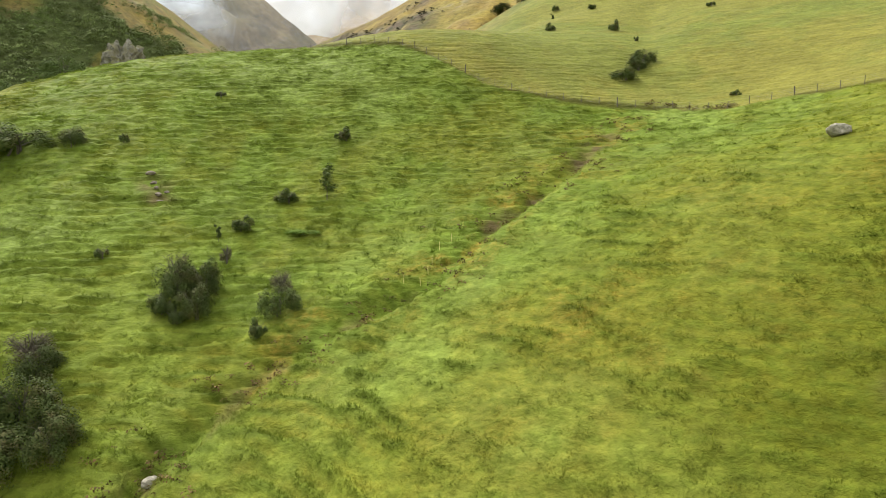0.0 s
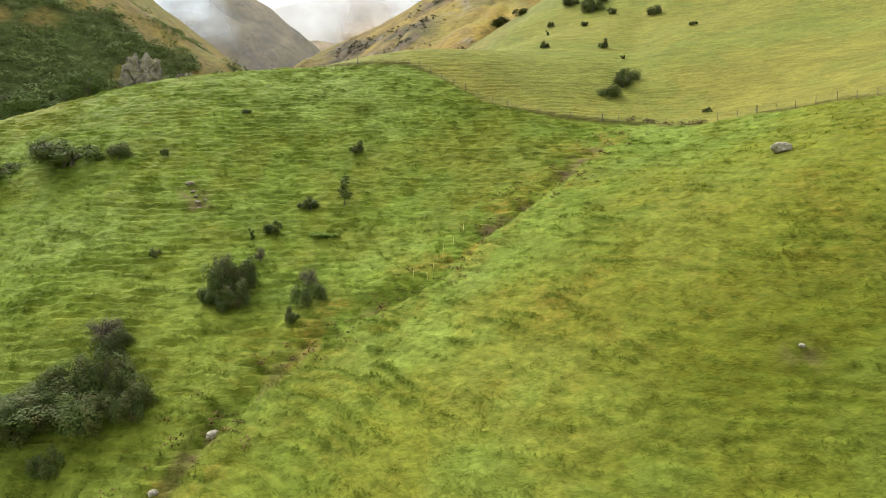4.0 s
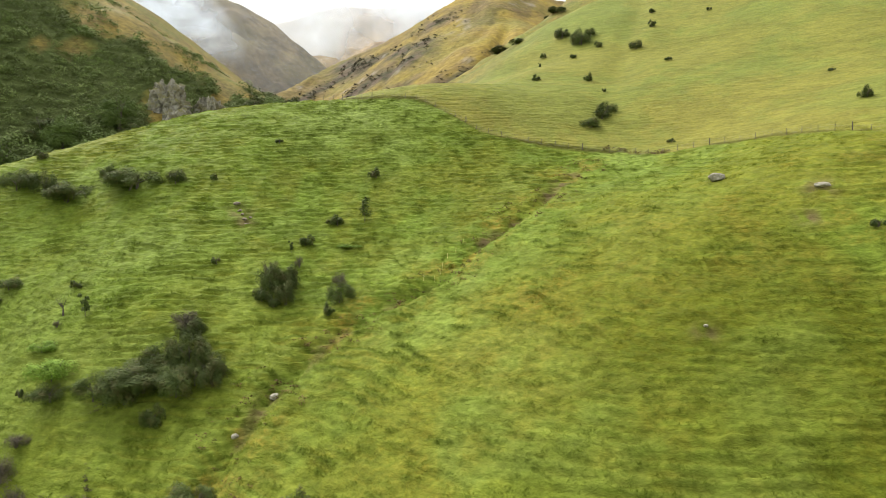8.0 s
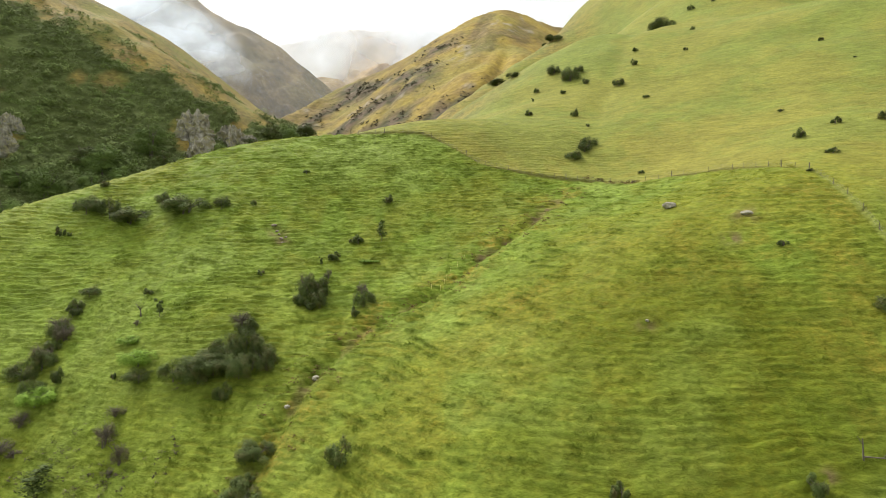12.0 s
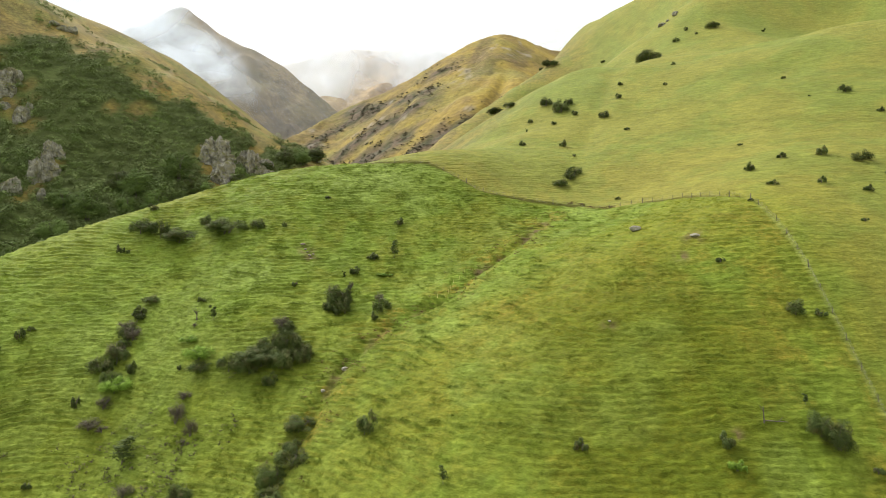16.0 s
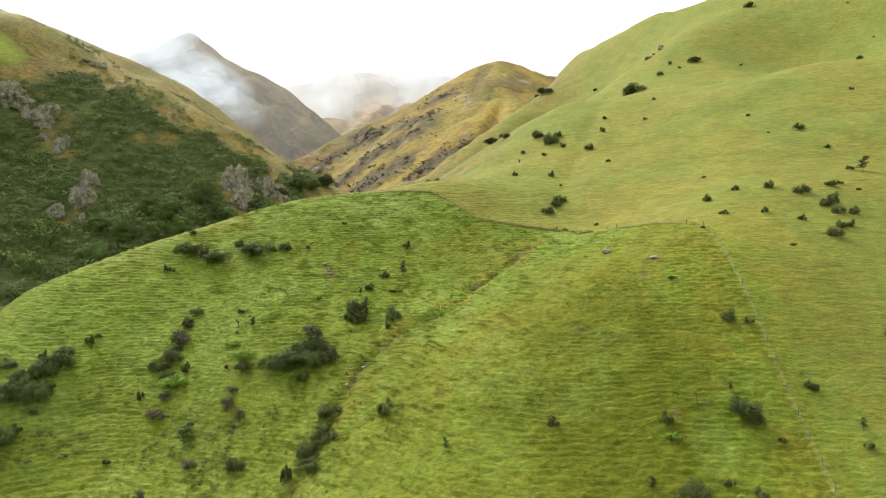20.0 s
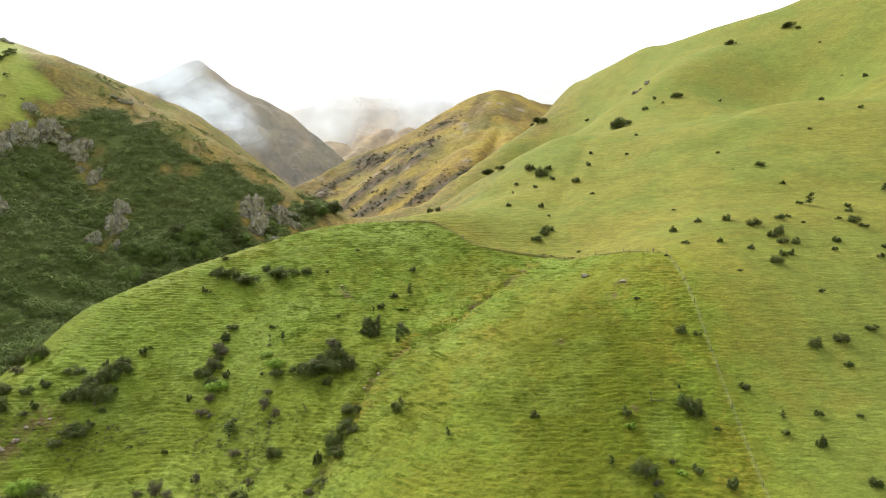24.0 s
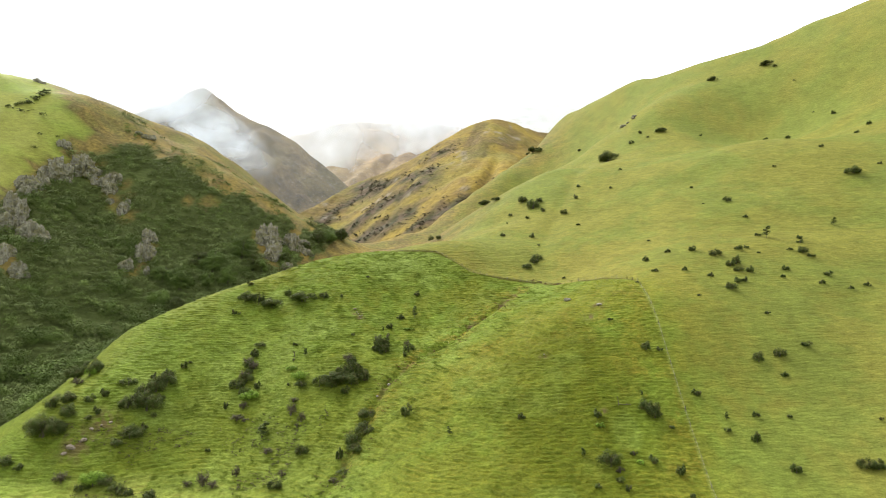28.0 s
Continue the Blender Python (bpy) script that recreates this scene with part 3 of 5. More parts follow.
def ridge_sheet(name, knots, front, back, ahead, behind, cell, jag, seed, material, label, scrubby):
    """A far hill: a crest through the knots, falling to the front and the back, cut by gullies."""
    kx, ky, kz = np.array(knots, float).T
    fine = np.linspace(kx[0], kx[-1], 200)
    soft = np.exp(-((fine[:, None] - fine[None]) / (0.03 * (kx[-1] - kx[0]))) ** 2)
    soft /= soft.sum(1)[:, None]
    kx, ky, kz = fine, soft @ np.interp(fine, kx, ky), soft @ np.interp(fine, kx, kz)
    xs = np.arange(kx[0], kx[-1], cell)
    ys = np.arange(ky.min() - ahead, ky.max() + behind, cell)

    def zed(x, y):
        top, line = np.interp(x, kx, kz), np.interp(x, kx, ky)
        run = line - y
        z = top - np.where(run > 0, front * run, -back * run)
        u = x + 0.35 * run
        cut = np.abs(rough(u, y * 0.3, 70, seed) - 0.5) * 2 + 0.5 * np.abs(rough(u, y * 0.45, 28, seed + 1) - 0.5) * 2
        z = z + jag * (cut - 0.6) * ramp(np.abs(run), 10, 120)
        return z + jag * 0.20 * (rough(x, y, max(16, 5 * cell), seed + 2) - 0.5) + jag * 0.10 * (rough(x, y, max(7, 2.6 * cell), seed + 3) - 0.5)

    HILL[name] = zed
    me, x, y = sheet(name, xs, ys, zed)
    run = np.interp(x, kx, ky) - y
    u = x + 0.35 * run
    cut = np.abs(rough(u, y * 0.3, 70, seed) - 0.5) * 2
    brown = 0.45 * scrubby * ramp(0.34 - cut, -0.1, 0.12) * ramp(rough(x, y, 45, seed + 5), 0.28, 0.5)
    if name == "far_hill":
        # broad dark bands: scrub, with the shade of the gorge wall painted in
        for line in SCRUB_SHADE_LINES:
            brown = np.maximum(brown, 0.95 * np.exp(-(away(x, y, line)[0] / (8 + 26 * rough(x, y, 18, 47))) ** 2))
    note(me, "scrub", np.clip(brown, 0, 1))
    note(me, "scree", 0.6 * ramp(rough(x, y, 22, seed + 8), 0.78, 0.9) * ramp(rough(x, y, 7, seed + 9), 0.4, 0.7))
    me.materials.append(material)
    return tagged(new(name, me), label, "hill", kind="structure")


ridge_sheet("far_hill", [(-330, 640, 130), (-200, 730, 197), (-150, 830, 257), (-75, 780, 272), (-25, 790, 305), (30, 815, 346), (75, 830, 366), (120, 860, 362), (165, 890, 354), (208, 930, 372), (420, 980, 440)], 0.62, 0.5, 420, 160, 4.0, 11, 41, far_tussock, "golden brown tussock hill with dark scrubby gullies", 1.0)
ridge_sheet("misty_mountain", [(-1300, 1330, 380), (-917, 1330, 470), (-716, 1330, 535), (-640, 1330, 560), (-598, 1330, 612), (-548, 1330, 550), (-475, 1330, 512), (-381, 1330, 471), (-300, 1330, 402), (-244, 1330, 349), (-120, 1330, 250)], 0.7, 0.6, 650, 150, 7.0, 44, 51, far_mountain, "grey brown rocky mountain half in mist", 0.5)
ridge_sheet("back_mountain", [(-1200, 2230, 640), (-824, 2230, 700), (-523, 2230, 715), (-395, 2230, 778), (-223, 2230, 754), (-94, 2230, 792), (34, 2230, 737), (356, 2230, 803), (678, 2230, 815), (1300, 2230, 900)], 0.6, 0.6, 900, 150, 14.0, 26, 61, far_warm, "distant brown mountain veiled by cloud", 0.4)


def mist(centre, wide, high, lean, turn, most, scale, seed, label, stretch=(1, 1, 1), ragged=1.0, slope=0):
    """One bank of thin cloud, a billowing sheet."""
    n, k = 24, 12
    u, v = (a.ravel() for a in np.meshgrid(np.linspace(0, 1, n), np.linspace(0, 1, k)))
    co = np.column_stack([(u - 0.5) * wide, (rough(u * 40, v * 40, 12, seed) - 0.5) * wide * 0.06 + (v - 0.5) * high * lean, (v - 0.5) * high])
    i = (np.arange(k - 1)[:, None] * n + np.arange(n - 1)).ravel()
    me = mesh_from("mist_bank", co, np.column_stack([i, i + 1, i + n + 1, i + n]))
    uv = me.uv_layers.new(name="UVMap")
    loops = np.empty(len(me.loops), np.int32)
    me.loops.foreach_get("vertex_index", loops)
    uv.data.foreach_set("uv", np.column_stack([u[loops], v[loops]]).astype(np.float32).ravel())
    me.materials.append(mist_material("mist", most, scale, seed, stretch, ragged))
    ob = tagged(new("mist_bank", me), label, "mist", "mist in the valley head", "stuff")
    ob.matrix_basis = pose(*centre, 0, slope, turn)
    ob.visible_shadow = False
    return ob


mist((-780, 1160, 590), 760, 420, 0.5, -12, 0.95, 2.6, 1.0, "white ragged mist bank on the mountain shoulder", (1.4, 1, 1), 0.7)
mist((-655, 1125, 515), 460, 260, 0.5, -8, 0.98, 2.4, 8.0, "dense white mist wrapped round the peak", (1.4, 1, 1), 0.6)
mist((-520, 1110, 432), 360, 130, 0.5, -15, 0.85, 2.8, 2.0, "white mist wisp drifting across the slope", (1.6, 1, 1), 0.9, 28)
mist((-440, 1090, 385), 260, 120, 0.5, -15, 0.5, 3.0, 11.0, "thin mist trailing down the slope", (1.4, 1, 1), 1.0, 35)
mist((-900, 1100, 620), 700, 330, 0.5, 10, 0.98, 4.0, 3.0, "dense white mist over the high ridge")
mist((330, 1950, 740), 800, 460, 0.4, 0, 0.85, 4.0, 4.0, "pale mist veiling the distant mountain")
mist((-200, 1980, 735), 1300, 240, 0.4, 0, 0.65, 3.2, 12.0, "white cloud lying on the distant summits", (1.8, 1, 1), 0.8)
mist((-120, 1900, 640), 1500, 560, 0.4, 0, 0.28, 3.0, 9.0, "thin pale mist before the distant mountain", (1, 1, 1), 0.6)
mist((-400, 1760, 545), 360, 420, 0.4, 0, 0.82, 2.6, 5.0, "white mist filling the valley head", (1, 1, 1), 0.8, 20)
mist((-80, 1850, 620), 330, 300, 0.4, 0, 0.7, 2.6, 13.0, "white mist behind the golden hill", (1, 1, 1), 0.8)
mist((310, 1130, 450), 640, 210, 0.4, 8, 0.97, 4.0, 6.0, "low white mist behind the golden hill", (1, 1.4, 1))
mist((-480, 1060, 430), 1500, 1000, 0.2, 0, 0.18, 2.0, 7.0, "thin veil of haze before the mountains", (1, 1, 1), 0.25)


# ---------------------------------------------------------------- things
def part(name, me, material, parent, label=""):
    """Links a mesh or a bmesh as one mesh object under a thing or a part."""
    if isinstance(me, bmesh.types.BMesh):
        bm, me = me, bpy.data.meshes.new(name)
        bm.to_mesh(me)
        bm.free()
    if not me.materials:
        me.materials.append(material)
    ob = new(name, me)
    ob.parent = parent
    return tagged(ob, label)


def ground_at(x, y):
    return float(height(x, y)[0])


def leaf_cloud(rng, blobs, count, size, droop=0.2, inner=0.55):
    """Many small leaf sprays over a few uneven round masses. Places, three-sided faces and normals."""
    share = np.array([b[3] * b[4] for b in blobs])
    pick = rng.choice(len(blobs), count, p=share / share.sum())
    B = np.array(blobs)[pick]
    d = rng.normal(size=(count, 3))
    d /= np.linalg.norm(d, axis=1)[:, None]
    d[:, 2] = np.where(d[:, 2] < -0.45, -d[:, 2], d[:, 2])
    r = inner + (1 - inner) * rng.random(count) ** 0.6 + 0.10 * rng.normal(size=count)
    p = B[:, :3] + d * B[:, 3:6][:, [0, 0, 1]] * r[:, None]
    n = d + 0.24 * rng.normal(size=(count, 3)) + [0, 0, 0.40]
    n /= np.linalg.norm(n, axis=1)[:, None]
    a = np.cross(n, rng.normal(size=(count, 3)))
    a /= np.linalg.norm(a, axis=1)[:, None]
    c = np.cross(n, a)
    s = (size * (0.55 + 0.9 * rng.random(count)))[:, None]
    q = np.stack([p - a * s * 0.85 - n * s * droop, p + a * s * 0.85 - n * s * droop, p + c * s * 1.25], 1)
    q[:, :, 2] = np.maximum(q[:, :, 2], -0.05)
    soft = n + 0.9 * d
    soft /= np.linalg.norm(soft, axis=1)[:, None]
    return q.reshape(-1, 3), np.arange(count * 3).reshape(-1, 3), np.repeat(soft, 3, 0)


def limb(bm, a, b, ra, rb, sides=5):
    a, b = Vector(a), Vector(b)
    turn = (b - a).to_track_quat("Z", "Y").to_matrix()
    rings = [[bm.verts.new(p + turn @ Vector((r * math.cos(k * math.tau / sides), r * math.sin(k * math.tau / sides), 0))) for k in range(sides)] for p, r in ((a, ra), (b, rb))]
    for k in range(sides):
        bm.faces.new((rings[0][k], rings[0][(k + 1) % sides], rings[1][(k + 1) % sides], rings[1][k]))
    bm.faces.new(rings[1])


def stems(rng, width, high, count, thick, twigs=2):
    """Tapered stems that fork from the base into the crown."""
    bm = bmesh.new()
    for k in range(count):
        a = rng.random() * math.tau
        lean = rng.random() * 0.20 * width
        foot = (0.06 * width * math.cos(a), 0.06 * width * math.sin(a), -0.3)
        mid = (lean * 0.5 * math.cos(a), lean * 0.5 * math.sin(a), high * (0.3 + 0.15 * rng.random()))
        limb(bm, foot, mid, thick, thick * 0.65)
        for _ in range(twigs):
            e = a + rng.normal() * 0.9
            reach = lean + (0.06 + 0.14 * rng.random()) * width
            tip = (reach * math.cos(e), reach * math.sin(e), high * (0.62 + 0.33 * rng.random()))
            limb(bm, mid, tip, thick * 0.6, thick * 0.18, 4)
            far = (tip[0] + rng.normal() * 0.10 * width, tip[1] + rng.normal() * 0.10 * width, min(high * 1.02, tip[2] + 0.12 * high))
            limb(bm, tip, far, thick * 0.2, thick * 0.08, 3)
    return bm


def shrub_master(kind, width, high, seed):
    """One shrub at its own size, standing at the origin."""
    rng = np.random.default_rng(seed)
    names = {"d": "shrub", "s": "sapling", "b": "twiggy_bush", "g": "leafy_bush"}
    ob = new(names[kind])
    w = width / 2
    blobs = []
    if kind == "s":
        for k in range(6):
            t = 0.35 + 0.6 * k / 5
            blobs.append((rng.normal() * 0.25 * w, rng.normal() * 0.25 * w, high * t, w * (0.90 - 0.45 * t), high * 0.15))
        count, size, leaf, inner = 1000, 0.085 + 0.010 * width, leaf_airy, 0.2
    else:
        n = 9 if width < 4 else 27
        for k in range(n):
            a, r = rng.random() * math.tau, w * math.sqrt(rng.random()) * 0.76
            lift = high * (0.16 + 0.56 * rng.random() ** 1.3 * (1 - 0.75 * r / w))
            m = w * ((0.21 if width < 4 else 0.17) + 0.17 * rng.random())
            blobs.append((r * math.cos(a), r * math.sin(a), lift, m, min(lift * 1.05, high - lift, m * 1.1) + 0.08 * high))
        count = int(600 + 450 * width + 120 * width * width)
        size, leaf, inner = 0.062 + 0.0042 * width, {"d": leaf_dark, "b": leaf_brown, "g": leaf_bright}[kind], 0.5
        if kind == "b":
            count, size, inner = int(count * 0.62), size * 0.75, 0.25
    co, faces, soft = leaf_cloud(rng, blobs, count, size, inner=inner)
    part("crown", mesh_from("crown", co, faces, False, soft), leaf, ob)
    part("trunk", stems(rng, width, high * (0.80 if kind in "bs" else 0.70), {"s": 1, "b": 7}.get(kind, 4), 0.03 + 0.012 * width, 4 if kind in "bs" else 2), bark, ob)
    return ob


LABELS = {
    "d": ("dark olive green evergreen shrub on the grass slope", "shrub"),
    "s": ("slender sapling with thin airy dark leaves", "sapling"),
    "b": ("grey brown twiggy half-bare bush among rank grass", "bush"),
    "g": ("bright yellow-green leafy bush on the slope", "bush"),
}
SIZES = {"d": ((2.2, 2.2), (2.4, 1.8), (3.8, 3.2), (5.5, 4.4), (9.0, 6.0)), "s": ((1.4, 2.8), (2.4, 4.2)), "b": ((2.2, 1.9), (4.5, 3.4)), "g": ((2.4, 2.0), (5.5, 4.2))}
MASTERS = {k: [(w, h, shrub_master(k, w, h, 100 + 7 * n + 31 * ord(k))) for n, (w, h) in enumerate(v)] for k, v in SIZES.items()}
FIRST = {}
dice = random.Random(4)


def plant(rows, group):
    """Shrubs at x, y with their width, height and kind."""
    for x, y, wide, high, kind in rows:
        fits = sorted(MASTERS[kind], key=lambda m: abs(math.log(m[0] / wide)) + 0.35 * abs(math.log(m[1] / m[0] * wide / high)) + 0.12 * dice.random())
        w, h, master = fits[0]
        sx, sz = wide / w, high / h
        m = pose(x, y, ground_at(x, y) - 0.06 * high, 0, 0, dice.random() * 360) @ Matrix.Diagonal((sx, sx * (0.85 + 0.3 * dice.random()), sz, 1))
        if master not in FIRST:
            FIRST[master] = (m, kind, group)
            continue
        tagged(copy_thing(master, m), *LABELS[kind], group)


HEDGE = [
    (-88.3, 105.3, 3.5, 2.8, "d"), (-87.0, 96.0, 10.1, 4.9, "d"), (-81.4, 94.9, 6.0, 6.3, "d"), (-75.3, 93.2, 13.2, 4.6, "d"), (-69.8, 97.4, 4.7, 3.9, "d"),
    (-62.4, 93.0, 14.6, 5.0, "d"), (-53.8, 93.0, 4.8, 3.6, "d"), (-46.8, 93.7, 1.6, 2.4, "d"), (-89.3, 88.4, 2.6, 3.1, "d"), (-87.3, 88.7, 1.6, 1.8, "d"),
]
SLOPE = [
    (-15.4, 100.2, 3.6, 3.0, "d"), (-16.0, 88.2, 3.4, 4.8, "s"), (-21.4, 87.4, 4.4, 2.7, "d"), (-25.6, 80.5, 3.6, 2.7, "d"), (-27.8, 78.1, 0.9, 2.1, "s"),
    (-25.5, 74.1, 1.8, 2.8, "b"), (-38.4, 70.8, 2.1, 2.1, "d"), (-17.8, 80.9, 4.9, 0.9, "g"), (-37.5, 108.8, 2.0, 1.8, "d"),
]
ROUND = [
    (-28.4, 67.4, 5.6, 5.8, "d"), (-25.6, 64.8, 5.2, 4.4, "d"), (-29.0, 65.0, 4.4, 3.8, "d"), (-25.8, 68.2, 4.6, 5.4, "d"), (-29.0, 68.6, 3.6, 5.6, "b"), (-27.2, 63.6, 3.0, 2.6, "d"), (-18.0, 69.3, 3.6, 3.4, "b"), (-17.0, 64.8, 5.4, 4.2, "d"), (-18.3, 60.9, 3.0, 2.6, "d"), (-59.3, 67.5, 2.4, 1.6, "d"),
    (-54.1, 60.2, 1.7, 3.3, "s"),
]
STREAK = [
    (-74.0, 73.3, 5.5, 2.4, "d"), (-74.8, 68.5, 4.2, 2.6, "d"), (-76.6, 66.1, 6.0, 3.2, "b"), (-73.0, 62.7, 5.3, 4.2, "b"), (-76.9, 56.1, 6.4, 4.8, "d"),
    (-75.1, 59.3, 5.8, 4.5, "b"), (-70.9, 50.7, 7.9, 4.4, "g"), (-69.2, 53.7, 3.4, 3.9, "d"), (-78.1, 48.6, 2.5, 4.4, "d"), (-72.7, 44.3, 6.6, 2.8, "b"),
    (-69.9, 43.2, 2.7, 1.7, "b"), (-75.0, 70.0, 4.2, 3.5, "d"), (-75.2, 64.0, 4.8, 4.0, "d"), (-74.5, 61.0, 4.2, 3.6, "d"), (-74.0, 57.5, 5.2, 4.6, "d"),
    (-73.0, 52.5, 5.2, 4.0, "d"), (-72.0, 48.0, 4.6, 3.6, "b"),
]
THICKET = [
    (-57.9, 56.3, 4.5, 2.3, "g"), (-54.0, 51.7, 7.2, 4.0, "g"), (-58.0, 59.7, 1.7, 1.3, "b"), (-52.7, 48.8, 5.5, 2.9, "d"), (-57.6, 50.3, 1.4, 2.1, "d"),
    (-38.4, 57.4, 6.1, 3.8, "b"), (-40.0, 49.8, 13.5, 3.6, "d"), (-46.3, 48.1, 5.9, 4.1, "d"), (-42.7, 48.2, 8.1, 5.0, "d"), (-33.8, 49.4, 5.9, 3.2, "d"),
    (-37.1, 44.0, 4.0, 3.9, "d"), (-38.7, 51.4, 6.4, 4.8, "d"), (-35.6, 51.9, 6.4, 5.6, "d"), (-32.7, 50.7, 5.4, 4.7, "d"), (-40.1, 48.4, 6.3, 4.7, "d"),
    (-35.8, 47.4, 6.9, 5.4, "d"), (-36.5, 55.9, 5.0, 4.1, "d"), (-41.9, 47.3, 6.3, 4.7, "d"), (-31.2, 48.8, 5.3, 4.6, "d"),
]
LOWER = [
    (-54.1, 40.7, 5.3, 4.9, "b"), (-49.9, 37.3, 3.6, 4.4, "b"), (-50.9, 36.2, 2.6, 2.0, "b"), (-54.2, 44.6, 4.3, 2.1, "b"), (-61.9, 36.3, 5.3, 4.5, "s"),
    (-58.8, 30.0, 5.1, 2.8, "b"), (-65.8, 23.1, 3.0, 4.7, "b"), (-51.7, 13.3, 5.2, 3.7, "d"), (-47.2, 25.7, 5.5, 4.2, "d"), (-51.2, 18.6, 2.9, 2.6, "b"),
    (-78.4, 33.9, 2.1, 2.1, "d"), (-74.0, 19.4, 5.5, 6.3, "b"), (-71.2, 18.3, 4.5, 3.1, "b"), (-78.9, 19.2, 3.6, 2.4, "b"), (-86.4, 12.3, 5.5, 2.7, "d"),
]
CHANNEL = [
    (-31.3, 23.8, 7.0, 5.2, "d"), (-28.2, 26.2, 6.4, 4.7, "d"), (-29.2, 29.5, 4.1, 2.4, "d"), (-30.2, 19.9, 5.7, 3.2, "d"), (-28.7, 33.9, 7.8, 3.4, "d"),
    (-34.6, 18.7, 2.8, 4.6, "d"), (-34.8, 10.6, 3.8, 2.2, "b"), (-32.0, 12.8, 5.5, 2.2, "d"), (-15.8, 27.4, 4.4, 5.2, "d"), (-2.6, 12.1, 1.9, 2.6, "s"),
]
FLANK = [
    (-128.4, 47.9, 5.5, 3.3, "b"), (-127.1, 52.9, 4.3, 4.3, "g"), (-110.5, 46.6, 6.5, 3.2, "d"), (-114.8, 39.6, 4.0, 3.6, "d"), (-118.1, 36.7, 4.6, 3.6, "d"),
    (-113.2, 32.7, 3.4, 3.5, "d"), (-114.6, 30.6, 3.4, 2.2, "d"), (-121.5, 31.2, 6.8, 5.3, "d"), (-126.0, 36.9, 8.8, 4.1, "d"), (-125.7, 25.6, 14.1, 7.9, "d"),
    (-121.7, 26.1, 7.3, 4.8, "d"), (-129.8, 35.8, 5.9, 4.6, "d"), (-97.7, 60.7, 2.7, 3.3, "d"), (-96.6, 62.9, 1.8, 1.4, "d"), (-105.0, 40.6, 6.3, 4.2, "d"),
    (-104.0, 44.2, 6.4, 4.7, "d"), (-102.8, 47.7, 6.5, 4.7, "d"), (-101.8, 51.6, 6.1, 4.4, "d"), (-100.7, 54.9, 5.3, 4.0, "d"), (-106.3, 37.6, 7.1, 4.6, "d"),
    (-135.8, 59.8, 9.5, 5.2, "d"), (-127.8, 55.9, 9.2, 6.0, "d"),
]
FLANK2 = [
    (-100.9, 39.9, 10.2, 7.0, "d"), (-101.7, 47.2, 7.5, 5.4, "d"), (-99.6, 51.1, 7.0, 5.5, "d"), (-104.7, 52.2, 2.4, 3.2, "d"), (-98.7, 45.0, 4.0, 3.1, "d"),
    (-97.9, 38.3, 2.2, 2.6, "d"), (-100.8, 29.8, 9.8, 4.7, "d"), (-98.5, 33.3, 3.8, 3.0, "d"), (-103.5, 26.2, 5.4, 2.9, "d"), (-131.4, 18.0, 6.2, 3.9, "d"),
    (-126.1, 16.6, 3.9, 3.0, "d"), (-112.5, 14.1, 6.4, 4.1, "b"), (-103.9, 15.1, 7.8, 5.3, "g"), (-100.7, 15.3, 6.2, 4.0, "d"), (-105.6, 12.6, 4.7, 3.2, "d"),
    (-96.6, 13.6, 5.1, 3.6, "d"), (-93.6, 12.6, 5.1, 3.2, "d"),
]
FAR = [
    (78.8, 216.9, 3.4, 2.6, "d"), (73.6, 199.7, 4.2, 3.6, "d"), (64.0, 186.4, 5.3, 4.1, "d"), (126.3, 323.8, 22.8, 9.8, "d"), (148.7, 530.7, 7.1, 2.8, "d"),
    (162.2, 356.5, 4.1, 4.3, "d"), (150.0, 342.1, 5.3, 4.1, "d"), (163.7, 342.6, 2.7, 3.1, "d"), (176.8, 347.6, 12.3, 4.8, "d"), (205.0, 336.0, 3.4, 2.6, "d"),
    (109.7, 233.9, 2.6, 2.0, "d"), (95.3, 203.0, 2.4, 1.8, "d"), (130.4, 170.0, 2.2, 2.1, "d"), (136.0, 140.3, 5.4, 3.6, "d"), (136.2, 122.0, 3.5, 1.8, "d"),
    (251.6, 324.0, 4.8, 3.2, "d"), (207.7, 213.1, 4.3, 3.0, "d"), (209.8, 183.0, 3.6, 2.4, "d"), (176.0, 170.4, 2.4, 1.8, "d"),
]
FAR2 = [
    (295.0, 305.6, 4.9, 3.8, "d"), (278.5, 242.5, 4.3, 3.9, "d"), (260.5, 228.3, 4.1, 2.8, "d"), (224.3, 156.7, 2.9, 1.9, "d"), (204.8, 148.7, 10.3, 4.7, "d"),
    (169.1, 109.3, 3.2, 3.7, "s"), (307.0, 423.0, 17.1, 4.7, "d"), (308.2, 411.2, 5.1, 3.3, "d"), (261.9, 440.9, 11.9, 5.9, "d"), (67.0, 162.5, 2.9, 1.6, "d"),
    (305.9, 376.3, 2.4, 1.9, "d"), (292.4, 327.3, 2.2, 1.7, "d"), (89.2, 117.3, 1.8, 1.4, "d"), (125.5, 143.3, 1.2, 1.0, "d"),
]
